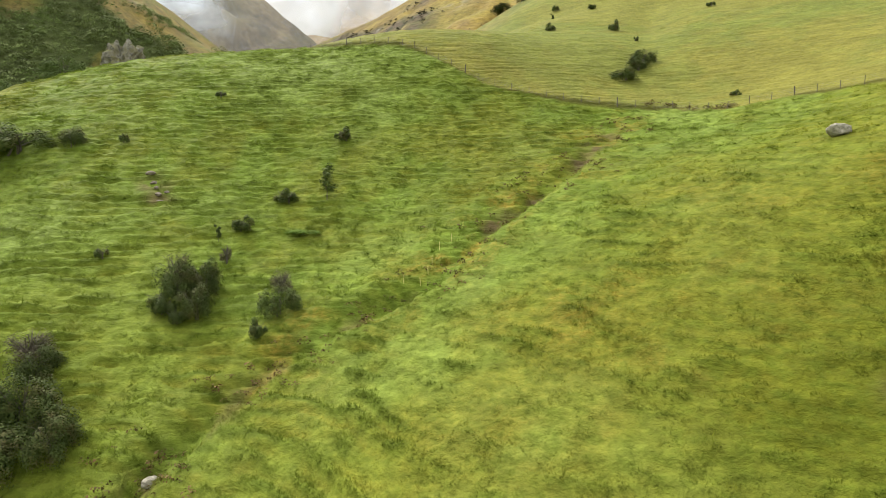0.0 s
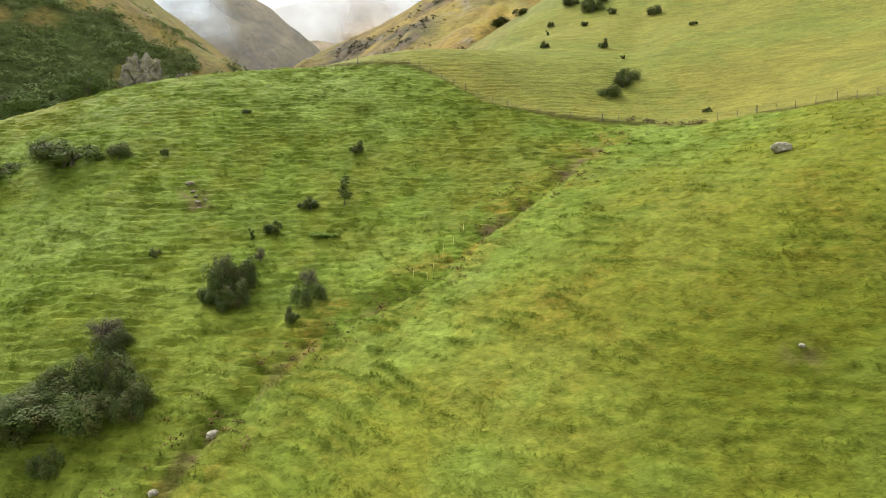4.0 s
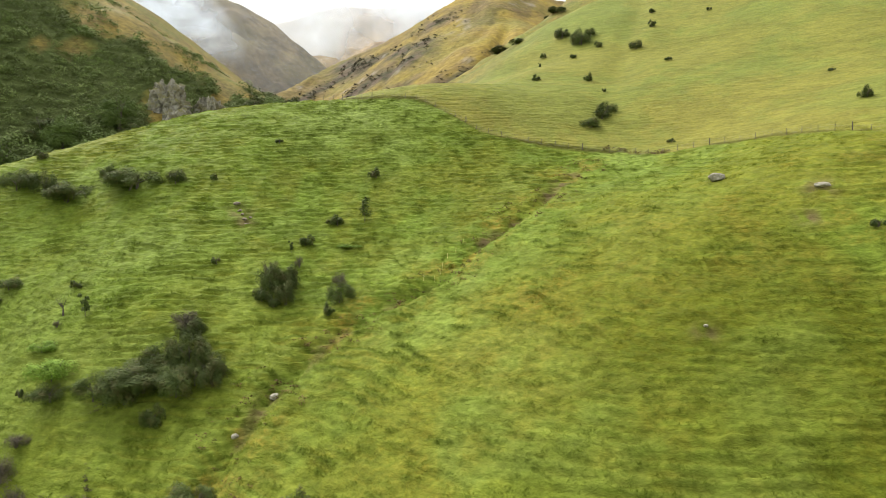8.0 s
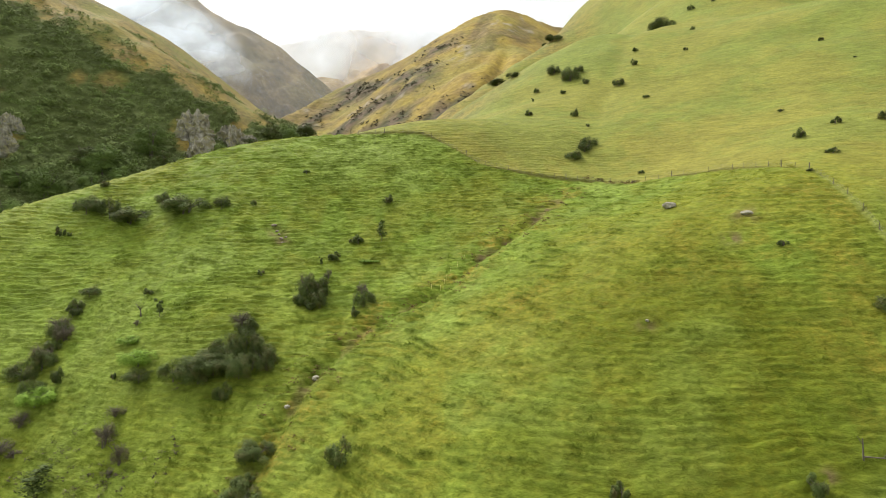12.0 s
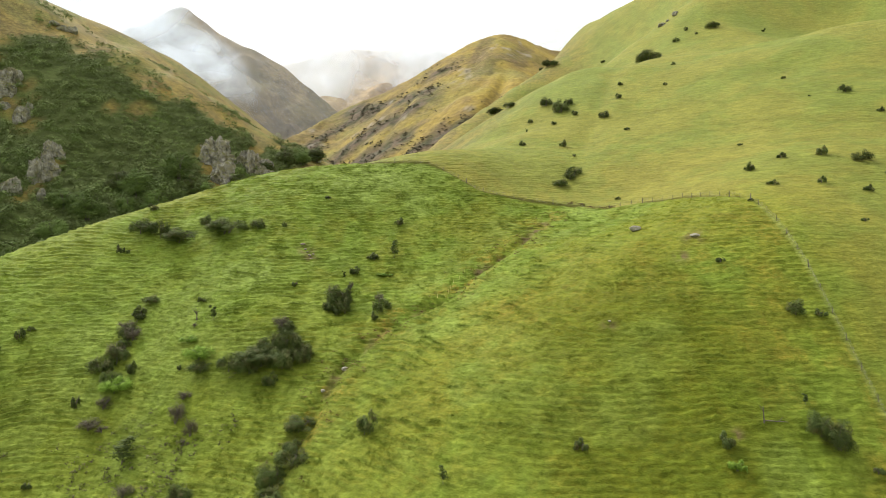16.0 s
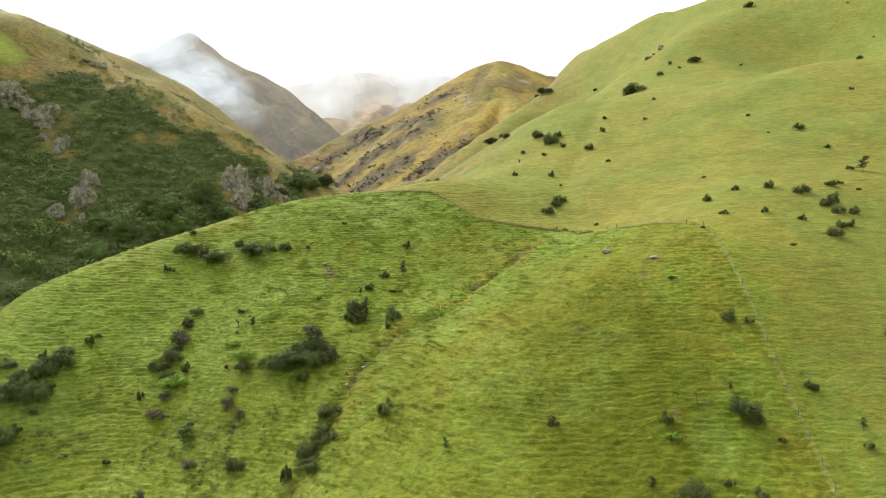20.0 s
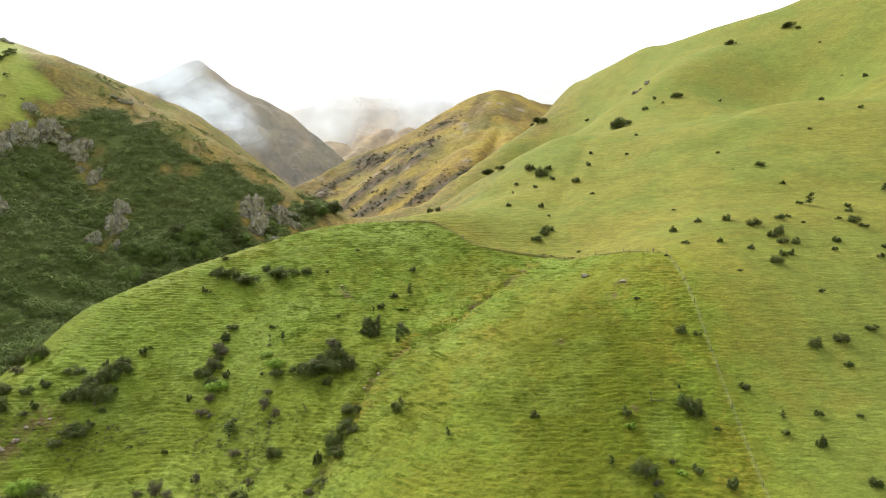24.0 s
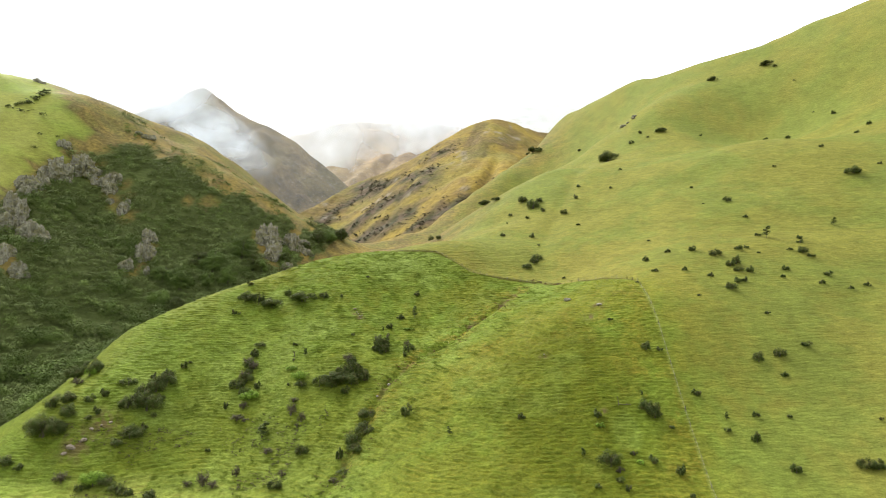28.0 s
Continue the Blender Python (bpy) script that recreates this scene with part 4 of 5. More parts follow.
CLUSTER = [
    (78.4, 88.2, 3.6, 3.1, "d"), (77.3, 74.3, 3.1, 1.7, "d"), (88.5, 91.9, 3.0, 2.1, "d"), (97.5, 88.5, 4.0, 3.4, "d"), (87.8, 72.0, 2.5, 2.2, "d"),
    (104.4, 82.5, 5.7, 3.6, "d"), (95.6, 66.7, 2.5, 2.2, "d"), (116.4, 87.7, 4.5, 2.7, "d"), (120.2, 89.4, 2.4, 1.6, "d"), (131.8, 102.7, 3.0, 1.7, "d"),
    (133.8, 99.1, 4.4, 5.1, "s"), (122.8, 84.4, 1.7, 1.6, "d"), (106.3, 74.0, 4.5, 3.0, "d"), (109.2, 75.1, 5.2, 4.6, "d"), (107.5, 69.9, 4.5, 2.5, "d"),
    (111.6, 69.4, 3.9, 3.5, "d"), (99.2, 58.1, 6.0, 3.3, "d"), (103.6, 62.7, 4.3, 2.9, "d"), (106.7, 63.0, 3.1, 2.7, "d"),
]
CLUSTER2 = [
    (126.2, 71.2, 4.0, 2.8, "d"), (122.4, 66.3, 2.3, 2.3, "d"), (136.2, 86.3, 2.8, 1.4, "d"), (146.1, 96.2, 3.7, 2.6, "d"), (144.1, 92.4, 2.6, 2.0, "d"),
    (140.3, 84.0, 6.0, 3.6, "d"), (141.8, 80.9, 3.2, 1.9, "d"), (140.0, 67.5, 4.0, 2.6, "d"), (134.4, 62.3, 2.9, 2.0, "d"), (143.1, 59.4, 2.3, 1.8, "d"),
    (150.3, 61.2, 3.0, 2.1, "d"), (85.4, 52.5, 1.7, 1.4, "d"), (105.0, 44.4, 2.0, 2.0, "d"),
]
RIGHT = [
    (51.9, 44.7, 2.1, 1.9, "d"), (59.7, 32.0, 4.9, 3.6, "d"), (63.6, 30.9, 2.3, 1.8, "d"), (67.5, 64.9, 1.5, 0.9, "d"), (93.0, 27.7, 5.1, 4.1, "d"),
    (100.2, 28.7, 4.6, 3.8, "d"), (110.1, 31.5, 4.5, 2.2, "d"), (98.3, 22.4, 3.2, 2.1, "d"), (69.6, 17.5, 3.4, 2.7, "d"), (39.4, 13.2, 3.5, 3.2, "d"),
    (39.6, 10.3, 2.7, 2.1, "g"), (53.6, 14.3, 5.2, 4.8, "d"), (55.5, 12.7, 6.6, 5.5, "d"), (53.8, 18.3, 1.2, 1.7, "s"), (59.1, 9.1, 1.9, 1.6, "d"),
    (74.9, 10.3, 1.9, 2.2, "s"), (73.6, 6.9, 2.1, 2.2, "d"), (83.3, 10.6, 2.5, 1.9, "d"), (91.9, 9.1, 1.7, 1.5, "d"), (79.8, 3.4, 3.6, 4.1, "d"),
]
RIGHT2 = [
    (32.8, 1.3, 2.0, 2.7, "s"), (39.2, -1.2, 6.5, 5.1, "d"), (41.2, -3.3, 2.6, 2.3, "b"), (40.3, -6.2, 3.0, 2.0, "d"), (41.7, -8.8, 2.1, 2.6, "d"),
    (46.3, 1.8, 2.2, 2.1, "d"), (47.2, -0.5, 2.2, 1.7, "g"), (50.7, -0.5, 3.5, 3.1, "d"), (56.7, -4.0, 4.0, 3.8, "d"), (56.6, -10.8, 2.1, 2.0, "d"),
    (84.7, -6.5, 3.7, 3.2, "d"), (101.3, -8.3, 5.2, 3.7, "d"), (103.8, -8.9, 4.3, 3.4, "d"), (114.6, 4.9, 1.5, 1.6, "d"), (34.4, -8.4, 2.1, 1.6, "d"),
    (18.2, 14.2, 2.7, 2.3, "d"),
]
UPPER = [
    (-13.0, 262.9, 5.2, 4.9, "d"), (-7.7, 238.6, 5.0, 3.9, "d"), (26.9, 162.0, 3.6, 2.5, "d"), (41.9, 158.1, 4.0, 3.4, "d"), (43.1, 144.9, 1.9, 1.8, "d"),
    (35.4, 205.3, 2.8, 3.2, "d"), (43.7, 191.4, 4.0, 2.1, "d"), (31.6, 187.4, 1.3, 1.7, "s"), (44.4, 217.1, 7.6, 4.8, "d"), (48.9, 204.4, 10.2, 7.2, "d"),
    (53.7, 209.5, 6.6, 3.7, "d"), (53.5, 195.7, 4.1, 3.2, "d"), (106.5, 597.5, 19.1, 7.4, "d"), (103.9, 629.1, 8.0, 4.6, "d"), (111.2, 587.3, 11.3, 5.9, "d"),
    (24.9, 265.3, 13.9, 4.1, "d"), (31.0, 252.4, 9.3, 3.2, "d"),
]
UPPER2 = [
    (34.3, 121.8, 6.4, 3.3, "d"), (38.0, 126.0, 5.8, 3.9, "d"), (40.1, 129.1, 5.9, 4.0, "d"), (48.1, 105.7, 2.0, 1.3, "d"),
]
SHRUB_ROWS = [(HEDGE, "shrubs in a loose hedge"), (SLOPE, "shrubs on the spur face"), (ROUND, "shrubs by the gully"), (STREAK, "shrubs in a hollow"), (THICKET, "shrubs of the thicket"), (LOWER, "bushes on the lower slope"), (CHANNEL, "bushes along the channel"), (FLANK, "bushes on the spur flank"), (FLANK2, "bushes on the spur flank"), (FAR, "shrubs on the far pasture"), (FAR2, "shrubs on the far pasture"), (CLUSTER, "shrubs on the pasture beyond the fence"), (CLUSTER2, "shrubs on the pasture beyond the fence"), (RIGHT, "shrubs either side of the fence"), (RIGHT2, "shrubs at the slope foot"), (UPPER, "shrubs above the fence"), (UPPER2, "shrubs above the fence")]
for rows, group in SHRUB_ROWS:
    plant(rows, group)
for master, (m, kind, group) in FIRST.items():
    tagged(master, *LABELS[kind], group)
    master.matrix_basis = m


# ---- fences
def fence(name, line, spacing, strainers, label):
    """Posts and wires along a line of places on the ground."""
    pts = np.array(line, float)
    seg = np.hypot(*np.diff(pts, axis=0).T)
    run = np.concatenate([[0], np.cumsum(seg)])
    ob = new(name)
    ob.location = (pts[0, 0], pts[0, 1], ground_at(*pts[0]))
    bpy.context.view_layer.update()
    back = Matrix.Translation(ob.location).inverted()
    rng = random.Random(len(line))

    def post_mesh(title, radius, high, sides):
        bm = bmesh.new()
        limb(bm, (0, 0, -0.4), (0, 0, high), radius, radius * 0.9, sides)
        me = bpy.data.meshes.new(title)
        bm.to_mesh(me)
        bm.free()
        return me

    thin, stout = post_mesh("post", 0.05, 1.2, 7), post_mesh("post", 0.10, 1.45, 9)
    for me in (thin, stout):
        me.materials.append(timber)
    at = lambda s: (np.interp(s, run, pts[:, 0]), np.interp(s, run, pts[:, 1]))
    n = int(run[-1] / spacing)
    tops = []
    for k in range(n + 1):
        s = run[-1] * k / n
        x, y = at(s)
        z = ground_at(x, y)
        big = k % strainers == 0 or k == n
        p = part("post", stout if big else thin, timber, ob)
        p.matrix_basis = back @ pose(x, y, z, rng.gauss(0, 2.5), rng.gauss(0, 2.5), rng.random() * 360)
        tops.append((x, y, z))
    for lift in (0.22, 0.40, 0.60, 0.82, 1.06):
        bm = bmesh.new()
        for (ax, ay, az), (cx, cy, cz) in zip(tops, tops[1:]):
            limb(bm, back @ Vector((ax, ay, az + lift)), back @ Vector((cx, cy, cz + lift)), 0.006, 0.006, 3)
        part("wire", bm, wire_metal, ob)
    return tagged(ob, label, "fence", "farm fences", "structure")


fence("fence", FENCE_TOP, 3.0, 9, "weathered timber post and wire fence along the crest")
fence("fence", FENCE_DOWN, 4.4, 6, "post and wire fence running straight down the slope")


# ---- rocks
def boulder_mesh(name, seed, size, jag=0.35, cuts=3):
    """A weathered, angular stone about its middle."""
    bm = bmesh.new()
    bmesh.ops.create_icosphere(bm, subdivisions=cuts, radius=1)
    rng = np.random.default_rng(seed)
    planes = [(Vector(rng.normal(size=3)).normalized(), 0.62 + 0.3 * rng.random()) for _ in range(11)]
    for v in bm.verts:
        for d, far in planes:
            over = v.co.dot(d) - far
            if over > 0:
                v.co -= d * over * 0.88
        v.co *= 1 + jag * 0.35 * (noise.noise(v.co * 2.3 + Vector((seed, 0, 0)))) + jag * 0.16 * noise.noise(v.co * 6 + Vector((0, seed, 0)))
        v.co = Vector((v.co.x * size[0], v.co.y * size[1], v.co.z * size[2])) / 2
    me = bpy.data.meshes.new(name)
    bm.to_mesh(me)
    bm.free()
    return me


def boulder(x, y, size, seed, material, label, sink=0.3, turn=0):
    me = boulder_mesh("boulder", seed, size)
    me.materials.append(material)
    ob = new("boulder", me)
    ob.matrix_basis = pose(x, y, ground_at(x, y) + size[2] * (0.5 - sink), 0, 0, turn)
    return tagged(ob, label, "boulder", "boulders on the slope")


boulder(42.0, 67.9, (2.9, 1.9, 1.7), 1, pale_stone, "large pale grey boulder lying in grass", 0.25, 15)
boulder(50.6, 54.2, (2.2, 1.3, 0.9), 2, pale_stone, "flat grey boulder set in a slump", 0.35, -20)
boulder(-22.6, 47.2, (1.5, 1.1, 1.1), 3, pale_stone, "pale grey boulder in the gully bed", 0.25, 40)
boulder(-26.0, 41.5, (1.0, 0.8, 0.7), 4, pale_stone, "small grey boulder in the gully bed", 0.3, 10)
boulder(28.3, 37.6, (0.6, 0.5, 0.45), 5, pale_stone, "small grey boulder in rank grass", 0.3, 0)
for k, (x, y, w) in enumerate(((-40.3, 87.8, 1.4), (-39.4, 86.6, 1.1), (-38.6, 85.6, 0.9), (-37.9, 84.4, 1.2), (-37.2, 83.4, 0.9), (-37.0, 85.0, 0.8))):
    boulder(x, y, (w, w * 0.7, w * 0.55), 20 + k, slip_rock, "broken pinkish grey boulder in an old slip", 0.45, 50 * k)
for k, (x, y, w) in enumerate(((-115.5, 23.5, 3.6), (-113.0, 25.5, 3.0), (-112.4, 28.8, 2.0), (-108.2, 31.8, 1.6), (-110.4, 30.4, 1.4), (-116.5, 21.5, 2.2))):
    boulder(x, y, (w, w * 0.8, w * 0.6), 30 + k, slip_rock, "brownish grey boulder in a bare slip", 0.80, 65 * k)


def crag_mesh(seed, wide, deep, high):
    """A broken rock face: upright columns and ledges cut into a block."""
    bm = bmesh.new()
    bmesh.ops.create_icosphere(bm, subdivisions=4, radius=1)
    off = Vector((seed * 3.7, seed * 1.9, seed * 0.7))
    for v in bm.verts:
        p = v.co.copy()
        p = p.lerp(p / max(abs(p.x), abs(p.y), abs(p.z)), 0.80)
        q = Vector((p.x * wide, p.y * deep, p.z * high)) / 9 + off
        column = noise.cell(Vector((q.x * 3.0 + 0.4 * q.z, q.y * 3.0, q.z * 0.5)))
        block = noise.cell(Vector((q.x * 6.5, q.y * 6.5 + 0.5 * q.x, q.z * 3.0)))
        joint = abs(noise.noise(Vector((q.x * 4.2, q.y * 4.2, q.z * 0.5))))
        lump = noise.noise(q * 0.9)
        grow = 0.9 + 0.40 * lump + 0.15 * column + 0.09 * block - 0.22 * joint
        crown = 0.8 + 0.5 * lump + 0.16 * noise.cell(Vector((q.x * 3.0, q.y * 3.0, 0))) + 0.08 * block
        taper = 1.0 - 0.34 * max(p.z, 0)
        v.co = Vector((p.x * wide * grow * taper, p.y * deep * grow * taper, p.z * high * crown)) / 2
    me = bpy.data.meshes.new("rock")
    bm.to_mesh(me)
    bm.free()
    return me


def crag(line, rocks, wide, high, seed, label):
    """A rib of broken rock that runs along a line of places, partly sunk in the slope."""
    ob = new("rock_outcrop")
    pts = np.array(line, float)
    x0, y0 = pts[0]
    base = ground_at(x0, y0)
    ob.location = (x0, y0, base)
    rng = random.Random(seed)
    run = np.linspace(0, 1, len(pts))
    for k in range(rocks):
        s = (k + 0.5) / rocks
        x, y = np.interp(s, run, pts[:, 0]) + rng.gauss(0, 0.22 * wide), np.interp(s, run, pts[:, 1]) + rng.gauss(0, 0.22 * wide)
        size = rng.uniform(0.35, 1.0) + (0.4 if k % 4 == 0 else 0)
        me = crag_mesh(seed * 13 + k, wide * size, wide * size * rng.uniform(0.7, 1.0), high * size * rng.uniform(0.8, 1.2))
        p = part("rock", me, stone, ob)
        p.matrix_basis = pose(x - x0, y - y0, ground_at(x, y) - base + high * size * 0.05, rng.gauss(0, 6), rng.gauss(0, 7), rng.gauss(35, 25))
    return tagged(ob, label, "rock outcrop", "crags above the stream")


crag(CRAGS[0], 6, 14, 15, 1, "grey lichened rock outcrop with steep faces")
crag(CRAGS[1], 5, 12, 12, 2, "grey rock outcrop above dark bush")
crag(CRAGS[2], 7, 9, 12, 3, "pale grey broken rock rib on the bushy slope")
crag(CRAGS[3], 10, 11, 14, 5, "grey rock buttress below a grassy lip")
crag(CRAGS[4], 8, 12, 17, 7, "dark grey cliff on the bushy slope")
crag(CRAGS[5], 10, 11, 15, 8, "dark grey cliff below green pasture")
crag(CRAGS[6], 5, 8, 10, 12, "low dark rocks beside the stream gorge")
crag(CRAGS[7], 5, 7, 5, 9, "weathered grey rock outcrop near the ridge")
crag(CRAGS[8], 3, 6, 4, 10, "low grey rock outcrop on tussock slope")
crag(CRAGS[9], 5, 5, 3.0, 11, "low grey rock outcrop on the grassy crest")
crag(CRAGS[10], 3, 6, 4, 14, "small grey rock outcrop on the ridge crest")


# ---- trees and bush beyond the stream
def tree(x, y, wide, high, seed, leaf, label):
    rng = np.random.default_rng(seed)
    ob = new("tree")
    w, blobs = wide / 2, []
    for k in range(24):
        a, r = rng.random() * math.tau, w * math.sqrt(rng.random()) * 0.75
        lift = high * (0.14 + 0.74 * rng.random() * (1 - 0.65 * r / w))
        m = w * (0.30 + 0.18 * rng.random())
        blobs.append((r * math.cos(a), r * math.sin(a), lift, m, min(m * 0.95, high - lift + 0.05 * high)))
    co, faces, soft = leaf_cloud(rng, blobs, 9000, 0.10 + 0.010 * wide, inner=0.7)
    part("crown", mesh_from("crown", co, faces, False, soft), leaf, ob)
    part("trunk", stems(rng, wide * 0.7, high * 0.8, 3, 0.35, 3), bark, ob)
    ob.matrix_basis = pose(x, y, ground_at(x, y) - 0.5, 0, 0, rng.random() * 360)
    return tagged(ob, label, "tree", "trees by the stream")


for k, (x, y, w, h, bright) in enumerate(((-149, 178, 17, 15, 1), (-139, 197, 15, 17, 1), (-128, 217, 14, 18, 1), (-136, 184, 9, 11, 1), (-119, 209, 8, 14, 0), (-154, 162, 12, 11, 1), (-127, 190, 11, 13, 1), (-115, 214, 8, 10, 1), (-106, 234, 8, 9, 0), (-95, 285, 12, 13, 0), (-90, 300, 13, 12, 1), (-84, 320, 13, 11, 0), (-100, 266, 8, 8, 0), (-147, 200, 12, 12, 0), (-160, 180, 12, 10, 1), (-142, 160, 11, 10, 0))):
    tree(x, y, w, h, 300 + k, leaf_tree if bright else leaf_dark, "broad green leafy tree beside the gorge" if bright else "dark evergreen tree above the gorge")


def clumps(name, x, y, low, big, leaves, leaf_size, leaf, label, category, seed, flat=0.75, on=height):
    """One object of many foliage clumps at these places."""
    rng = np.random.default_rng(seed)
    shapes = []
    for _ in range(5):
        blobs = [(rng.normal() * 0.35, rng.normal() * 0.35, 0.35 + 0.35 * rng.random(), 0.45 + 0.2 * rng.random(), 0.50 * flat + 0.12) for _ in range(4)]
        shapes.append(leaf_cloud(rng, blobs, leaves, leaf_size, inner=0.7)[::2])
    n = len(x)
    z = on(x, y)
    which, spin, s = rng.integers(0, 5, n), rng.random(n) * math.tau, low + (big - low) * rng.random(n) ** 2
    V = np.array([a for a, _ in shapes])[which] * s[:, None, None]
    N = np.array([b for _, b in shapes])[which]
    c, t = np.cos(spin)[:, None], np.sin(spin)[:, None]
    out = np.stack([V[:, :, 0] * c - V[:, :, 1] * t + x[:, None], V[:, :, 0] * t + V[:, :, 1] * c + y[:, None], V[:, :, 2] * (0.8 + 0.4 * rng.random(n))[:, None] + z[:, None] - 0.1 * s[:, None]], 2)
    soft = np.stack([N[:, :, 0] * c - N[:, :, 1] * t, N[:, :, 0] * t + N[:, :, 1] * c, N[:, :, 2]], 2)
    me = mesh_from(name, out.reshape(-1, 3), np.arange(n * leaves * 3).reshape(-1, 3), False, soft.reshape(-1, 3))
    note(me, "crown_tone", np.repeat(rng.normal(size=n) * 0.55 - 0.1, leaves * 3))
    me.materials.append(leaf)
    return tagged(new(name, me), label, category, kind="stuff")


rng = np.random.default_rng(8)
gx, gy = (a.ravel() for a in np.meshgrid(np.arange(-300, -70, 2.4), np.arange(36, 350, 2.4)))
gx, gy = gx + rng.uniform(-1.6, 1.6, len(gx)), gy + rng.uniform(-1.6, 1.6, len(gy))
wood = wooded(gx, gy) & (rough(gx, gy, 16, 31) > 0.10)
clumps("native_bush", gx[wood], gy[wood], 1.7, 4.6, 150, 0.090, leaf_native, "dense dark green native bush covering the steep slope", "bush", 9)
crowns = wooded(gx, gy) & (rng.random(len(gx)) < 0.10 * ramp(rough(gx, gy, 20, 54), 0.3, 0.6) * ramp(232 - gy, 0, 40))
clumps("bush_trees", gx[crowns], gy[crowns], 4.0, 7.5, 420, 0.055, leaf_tree, "rounded green tree crowns rising from the native bush", "trees", 17, 0.95)
loose = ~wooded(gx, gy) & (gx < -128 - 0.12 * (300 - gy)) & (gy > 130) & (gx + 0.25 * gy > -172) & (rng.random(len(gx)) < 0.03 + 0.95 * ramp(rough(gx, gy, 17, 32) + 0.5 * rough(gx, gy, 7, 33), 0.80, 0.98))
clumps("hillside_scrub", gx[loose], gy[loose], 0.7, 2.8, 60, 0.13, leaf_native, "scattered dark scrub on the tussock hillside", "scrub", 10)
pale = wooded(gx, gy) & (rng.random(len(gx)) < (0.05 + 0.14 * ramp(150 - gy, 0, 60)) * ramp(rough(gx, gy, 14, 37), 0.4, 0.7))
clumps("pale_bush", gx[pale], gy[pale], 1.6, 3.2, 90, 0.12, leaf_tree, "lighter green bushes among the dark bush", "bush", 12)


hx, hy = rng.uniform(-220, 160, 34000), rng.uniform(420, 800, 34000)
hz = HILL["far_hill"](hx, hy)
dense = 0.012 * ramp(rough(hx, hy, 40, 38), 0.5, 0.8)
for line in SCRUB_SHADE_LINES:
    dense = np.maximum(dense, 0.5 * np.exp(-(away(hx, hy, line)[0] / (4 + 26 * rough(hx, hy, 18, 39))) ** 2) * ramp(rough(hx, hy, 9, 53), 0.35, 0.7))
keep = (hz > height(hx, hy) - 2) & (rng.random(34000) < dense)
clumps("far_scrub", hx[keep], hy[keep], 0.8, 2.8, 22, 0.26, leaf_heath, "dark scrub in streaks on the golden hill", "scrub", 14, 0.6, HILL["far_hill"])


# ---- a scrubby line and a few low bushes on the high meadow
s = rng.random(46)
hx, hy = np.interp(s, (0, 0.35, 0.7, 1), (-290, -285, -283, -284)) + rng.normal(size=46) * 1.1, np.interp(s, (0, 0.35, 0.7, 1), (229, 243, 255, 266)) + rng.normal(size=46) * 1.1
hx, hy = np.append(hx, (-282, -279, -278, -270, -262, -255, -258, -248)), np.append(hy, (234, 238, 241, 239, 226, 232, 214, 205))
clumps("meadow_scrub", hx, hy, 1.2, 3.0, 40, 0.2, leaf_dark, "dark scrub in a line on the high meadow", "scrub", 15, 0.6)


# ---- rank growth along the gully
n = 5200
gx, gy = rng.uniform(-75, 40, n), rng.uniform(-12, 105, n)
dg, along = away(gx, gy, GULLY)
keep = (dg < 9) & (rng.random(n) < np.exp(-((dg - 1.5) / 4.0) ** 2)) & (rough(gx, gy, 5, 34) > 0.42)
clumps("bracken", gx[keep], gy[keep], 0.35, 0.95, 22, 0.16, leaf_fern, "rusty brown bracken and rank growth along the gully", "bracken", 11, 0.5)
n = 5000
gx, gy = rng.uniform(-125, -28, n), rng.uniform(-5, 62, n)
keep = (rough(gx, gy, 9, 35) + 0.3 * rough(gx, gy, 3, 36) > 0.80) & (gy < 60 + 0.25 * gx)
clumps("low_scrub", gx[keep], gy[keep], 0.35, 1.0, 22, 0.16, leaf_brown, "low grey brown scrub on the lower slope", "scrub", 13, 0.5)


hx, hy = rng.uniform(34, 46, 60), rng.normal(size=60) * 0.45
hy += 1.1 + np.interp(hx, *np.array(FENCE_TOP).T)
clumps("dead_brush", hx, hy, 0.4, 0.9, 30, 0.14, leaf_fern, "low brown dead brush piled along the fence", "brush", 16, 0.5)


# ---- marker stakes in the gully
def stake(x, y, high, lean):
    bm = bmesh.new()
    limb(bm, (0, 0, -0.2), (0, 0, high), 0.028, 0.024, 5)
    ob = new("stake", bpy.data.meshes.new("stake"))
    bm.to_mesh(ob.data)
    bm.free()
    ob.data.materials.append(stake_paint)
    ob.matrix_basis = pose(x, y, ground_at(x, y), lean, -lean, 0)
    return tagged(ob, "thin pale yellow marker stake beside the gully", "stake", "marker stakes")


for k, (x, y) in enumerate(((-2.4, 66.6), (-1.6, 67.6), (-1.2, 69.6), (-0.4, 72.2), (1.0, 74.0), (2.4, 76.4), (-4.2, 66.8))):
    stake(x, y, 0.95, 3 - k)

# a bare dead bush on the lower slope
dead = new("dead_bush")
dead.location = (-58.4, 62.0, ground_at(-58.4, 62.0))
part("branches", stems(np.random.default_rng(77), 3.4, 2.6, 5, 0.07, 3), bark, dead)
tagged(dead, "bare grey dead bush without leaves", "dead bush")

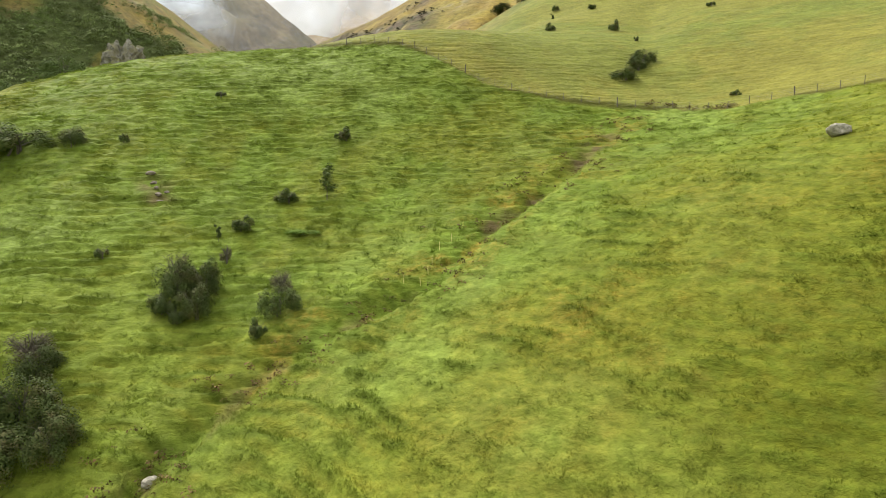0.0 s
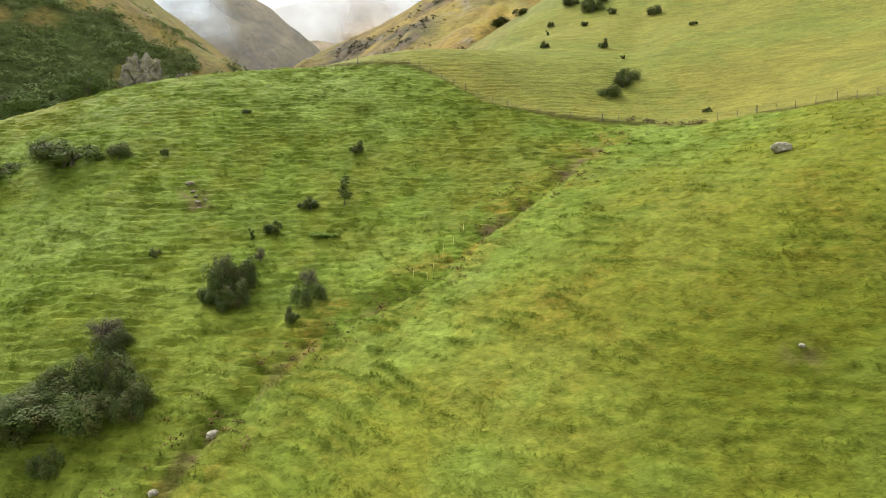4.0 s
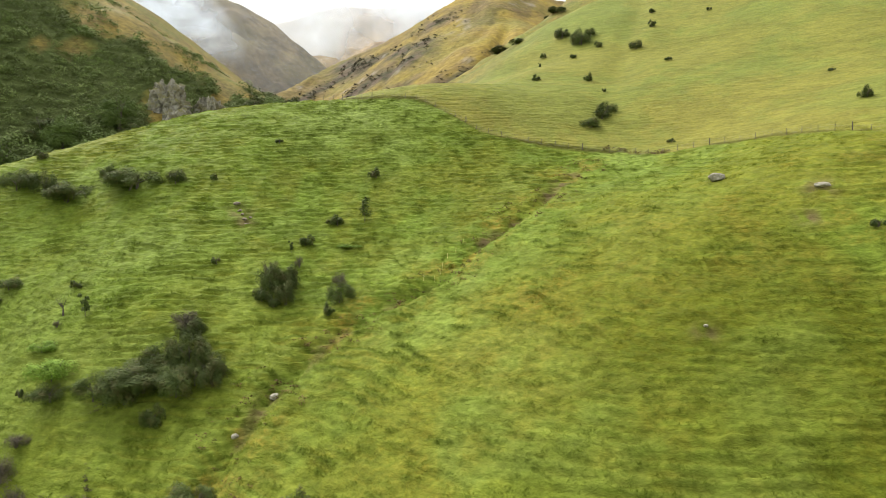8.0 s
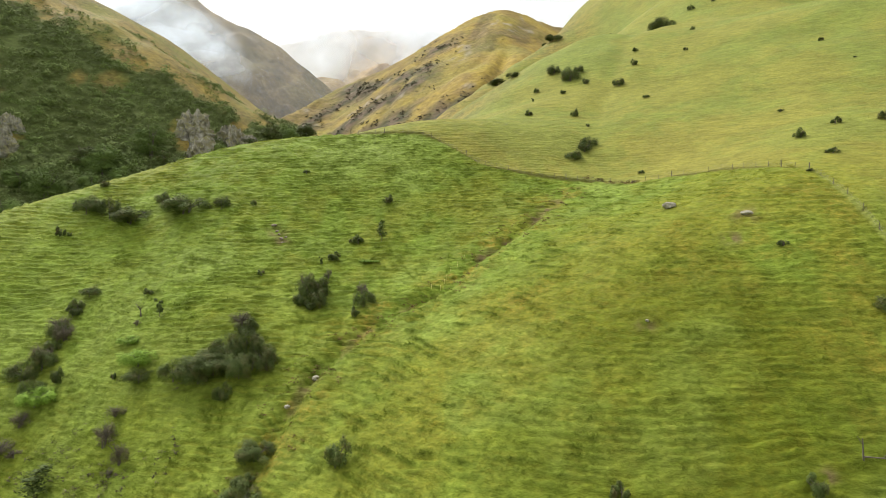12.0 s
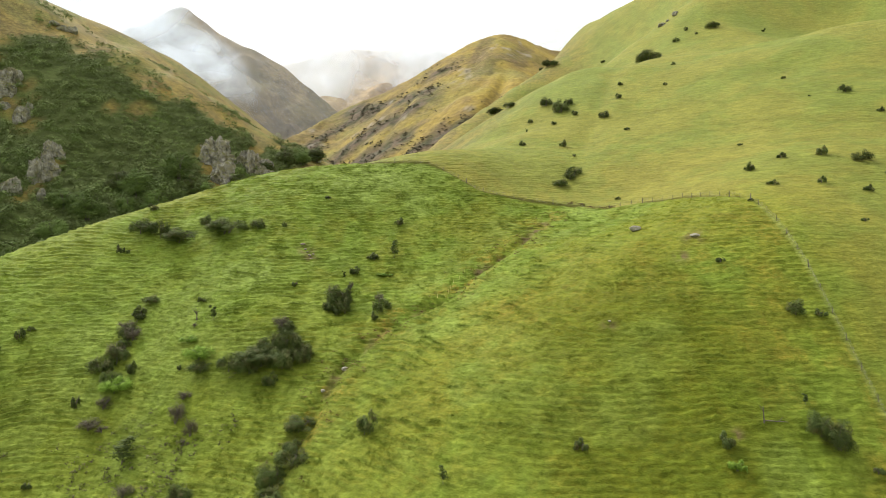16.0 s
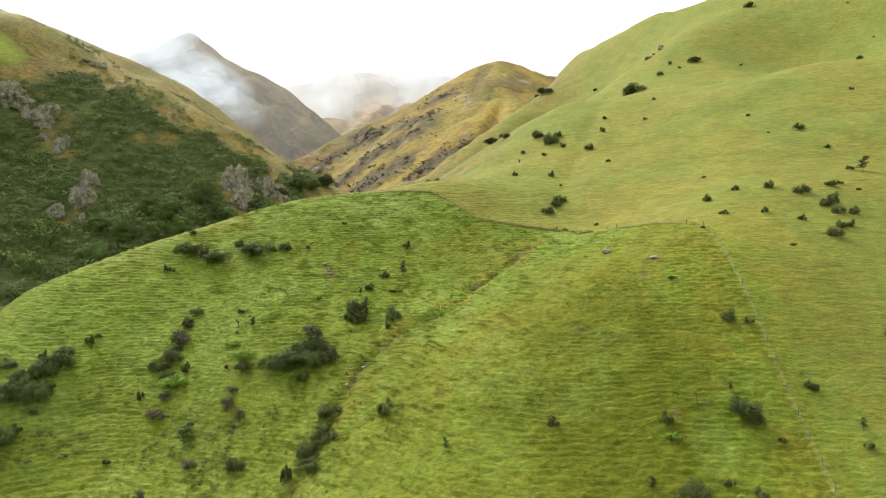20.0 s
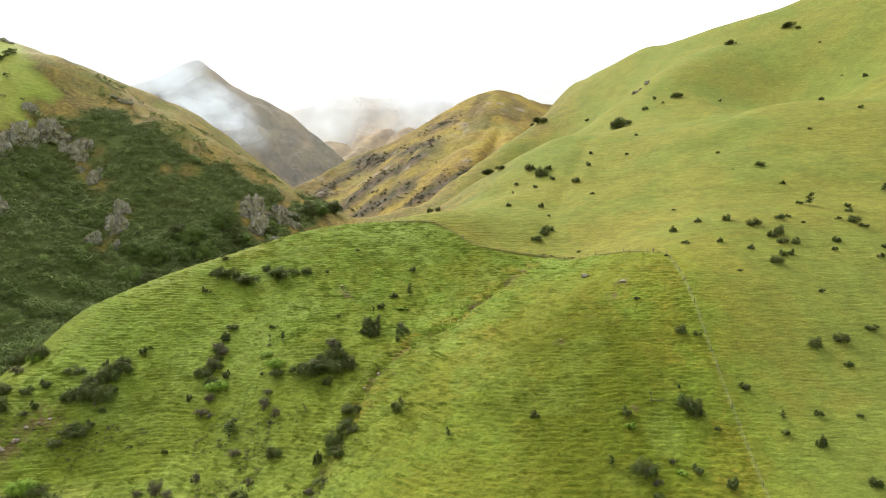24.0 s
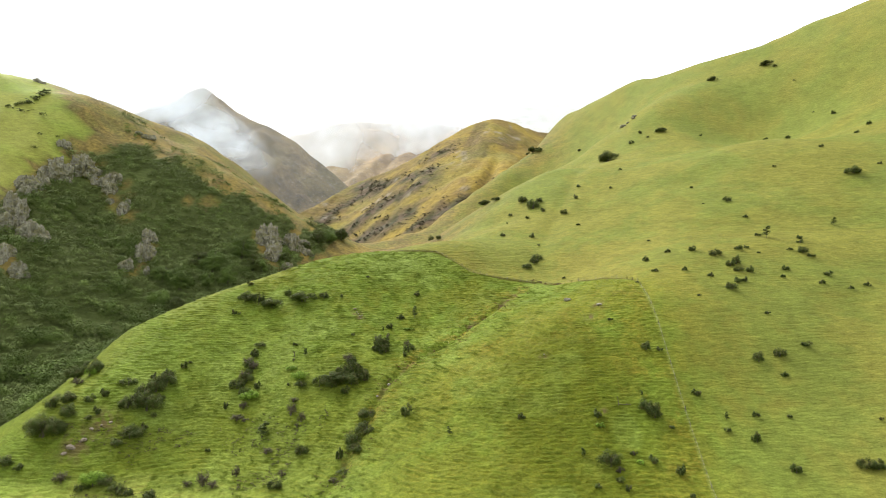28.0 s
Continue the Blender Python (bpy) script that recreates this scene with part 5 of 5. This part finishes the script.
# a dead trunk with one bare branch lying across the grass
dead = new("dead_tree")
dead.location = (46.4, 16.2, ground_at(46.4, 16.2))
bm = bmesh.new()
limb(bm, (0, 0, -0.3), (-0.2, 0, 2.4), 0.12, 0.06)
limb(bm, (-0.1, 0, 1.6), (-0.7, 0.2, 2.6), 0.05, 0.02, 4)
part("trunk", bm, bark, dead)
bm = bmesh.new()
limb(bm, (0.1, 0, 0.25), (3.4, -0.5, 0.15), 0.10, 0.04)
limb(bm, (2.0, -0.3, 0.2), (3.0, 0.3, 0.7), 0.05, 0.02, 4)
part("branch", bm, bark, dead)
tagged(dead, "dead grey tree with a fallen branch", "dead tree")


# ---------------------------------------------------------------- grass
def sward(name, x0, x1, y0, y1, per_metre, blades, low, high, width, seed, skip=None, outside=False, spread_out=0.16):
    """Tufts of long grass: each a few bent blades, longer on the lips of the stock terraces."""
    rng = np.random.default_rng(seed)
    n = int((x1 - x0) * (y1 - y0) * per_metre)
    x, y = rng.uniform(x0, x1, n), rng.uniform(y0, y1, n)
    z = height(x, y)
    f, _, strong = terrace(x, y, broad(x, y))
    info = patches(x, y, z)
    lip = np.exp(-((f - 0.30) / 0.16) ** 2) * strong
    keep = (rng.random(n) < 0.08 + 0.75 * lip + 0.34 * ramp(rough(x, y, 1.7, 40), 0.45, 0.8)) & (info["bare"] < 0.5) & (info["litter"] < 0.6) & (info["tussock"] < 0.5) & ((info["pasture"] > 0.6) if outside else (info["pasture"] < 0.8))
    if skip:
        keep &= ~((x > skip[0]) & (x < skip[1]) & (y > skip[2]) & (y < skip[3]))
    x, y, z, lip = x[keep], y[keep], z[keep], lip[keep]
    n = len(x)
    tall = (low + (high - low) * rng.random(n)) * (0.75 + 0.5 * lip) * (0.7 + 0.6 * rough(x, y, 3.3, 41))
    e = 0.3
    gx, gy = (broad(x + e, y) - broad(x - e, y)) / (2 * e), (broad(x, y + e) - broad(x, y - e)) / (2 * e)
    a = rng.random((n, blades)) * math.tau
    r = rng.random((n, blades)) * spread_out
    bx, by = x[:, None] + r * np.cos(a), y[:, None] + r * np.sin(a)
    bz = z[:, None] + (bx - x[:, None]) * gx[:, None] + (by - y[:, None]) * gy[:, None] - 0.04
    lean = tall[:, None] * (0.40 + 0.70 * rng.random((n, blades)))
    tx = bx + lean * np.cos(a) - 0.45 * tall[:, None] * gx[:, None]
    ty = by + lean * np.sin(a) - 0.45 * tall[:, None] * gy[:, None]
    tz = bz + (tx - bx) * gx[:, None] + (ty - by) * gy[:, None] + tall[:, None] * (0.36 + 0.45 * rng.random((n, blades)))
    w = width * (0.6 + 0.8 * rng.random((n, blades)))
    px, py = -np.sin(a) * w, np.cos(a) * w
    V = np.stack([np.stack([bx + px, by + py, bz], -1), np.stack([bx - px, by - py, bz], -1), np.stack([tx, ty, tz], -1)], 2)
    lie = np.column_stack([-gx, -gy, np.ones(n)])
    lie /= np.linalg.norm(lie, axis=1)[:, None]
    up = (np.cross(V[:, :, 1] - V[:, :, 0], V[:, :, 2] - V[:, :, 0]) * lie[:, None]).sum(2) < 0
    V[up] = V[up][:, [1, 0, 2]]
    me = mesh_from(name, V.reshape(-1, 3), np.arange(n * blades * 3).reshape(-1, 3), False)
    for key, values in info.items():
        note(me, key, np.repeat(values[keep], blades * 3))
    note(me, "tuft", np.repeat(0.5 * rng.random(n) + 0.5 * rough(x, y * 1.8, 0.9, 43), blades * 3))
    me.materials.append(blade_grass)
    return me


grass = new("grass", sward("grass", -72, 68, -8, 132, 9.0, 9, 0.18, 0.40, 0.030, 50, None, False, 0.30))
tagged(grass, "long rank green and straw-coloured tufted grass", "grass", kind="stuff")
near = new("grass", sward("grass", -22, 44, 18, 66, 16, 9, 0.16, 0.34, 0.024, 53, None, False, 0.28))
tagged(near, "long rank green tufted grass on the knoll", "grass", kind="stuff")
high = new("grass", sward("grass", -75, 68, 66, 136, 3.6, 8, 0.26, 0.55, 0.062, 54, None, False, 0.42))
tagged(high, "coarse green tussocks on the terraced spur face", "grass", kind="stuff")
low = new("grass", sward("grass", -122, -22, -6, 66, 3.4, 8, 0.26, 0.55, 0.062, 56, None, False, 0.42))
tagged(low, "coarse green tussocks on the lower slope", "grass", kind="stuff")
outer = new("grass", sward("grass", -128, 70, -26, 140, 4, 6, 0.18, 0.40, 0.07, 51, (-72, 68, -8, 132)))
tagged(outer, "long rank green grass on the outer slopes", "grass", kind="stuff")
short = new("pasture_grass", sward("pasture_grass", -30, 150, -24, 175, 3.0, 4, 0.12, 0.26, 0.07, 52, None, True))
tagged(short, "shorter grazed yellow-green pasture grass", "grass", kind="stuff")
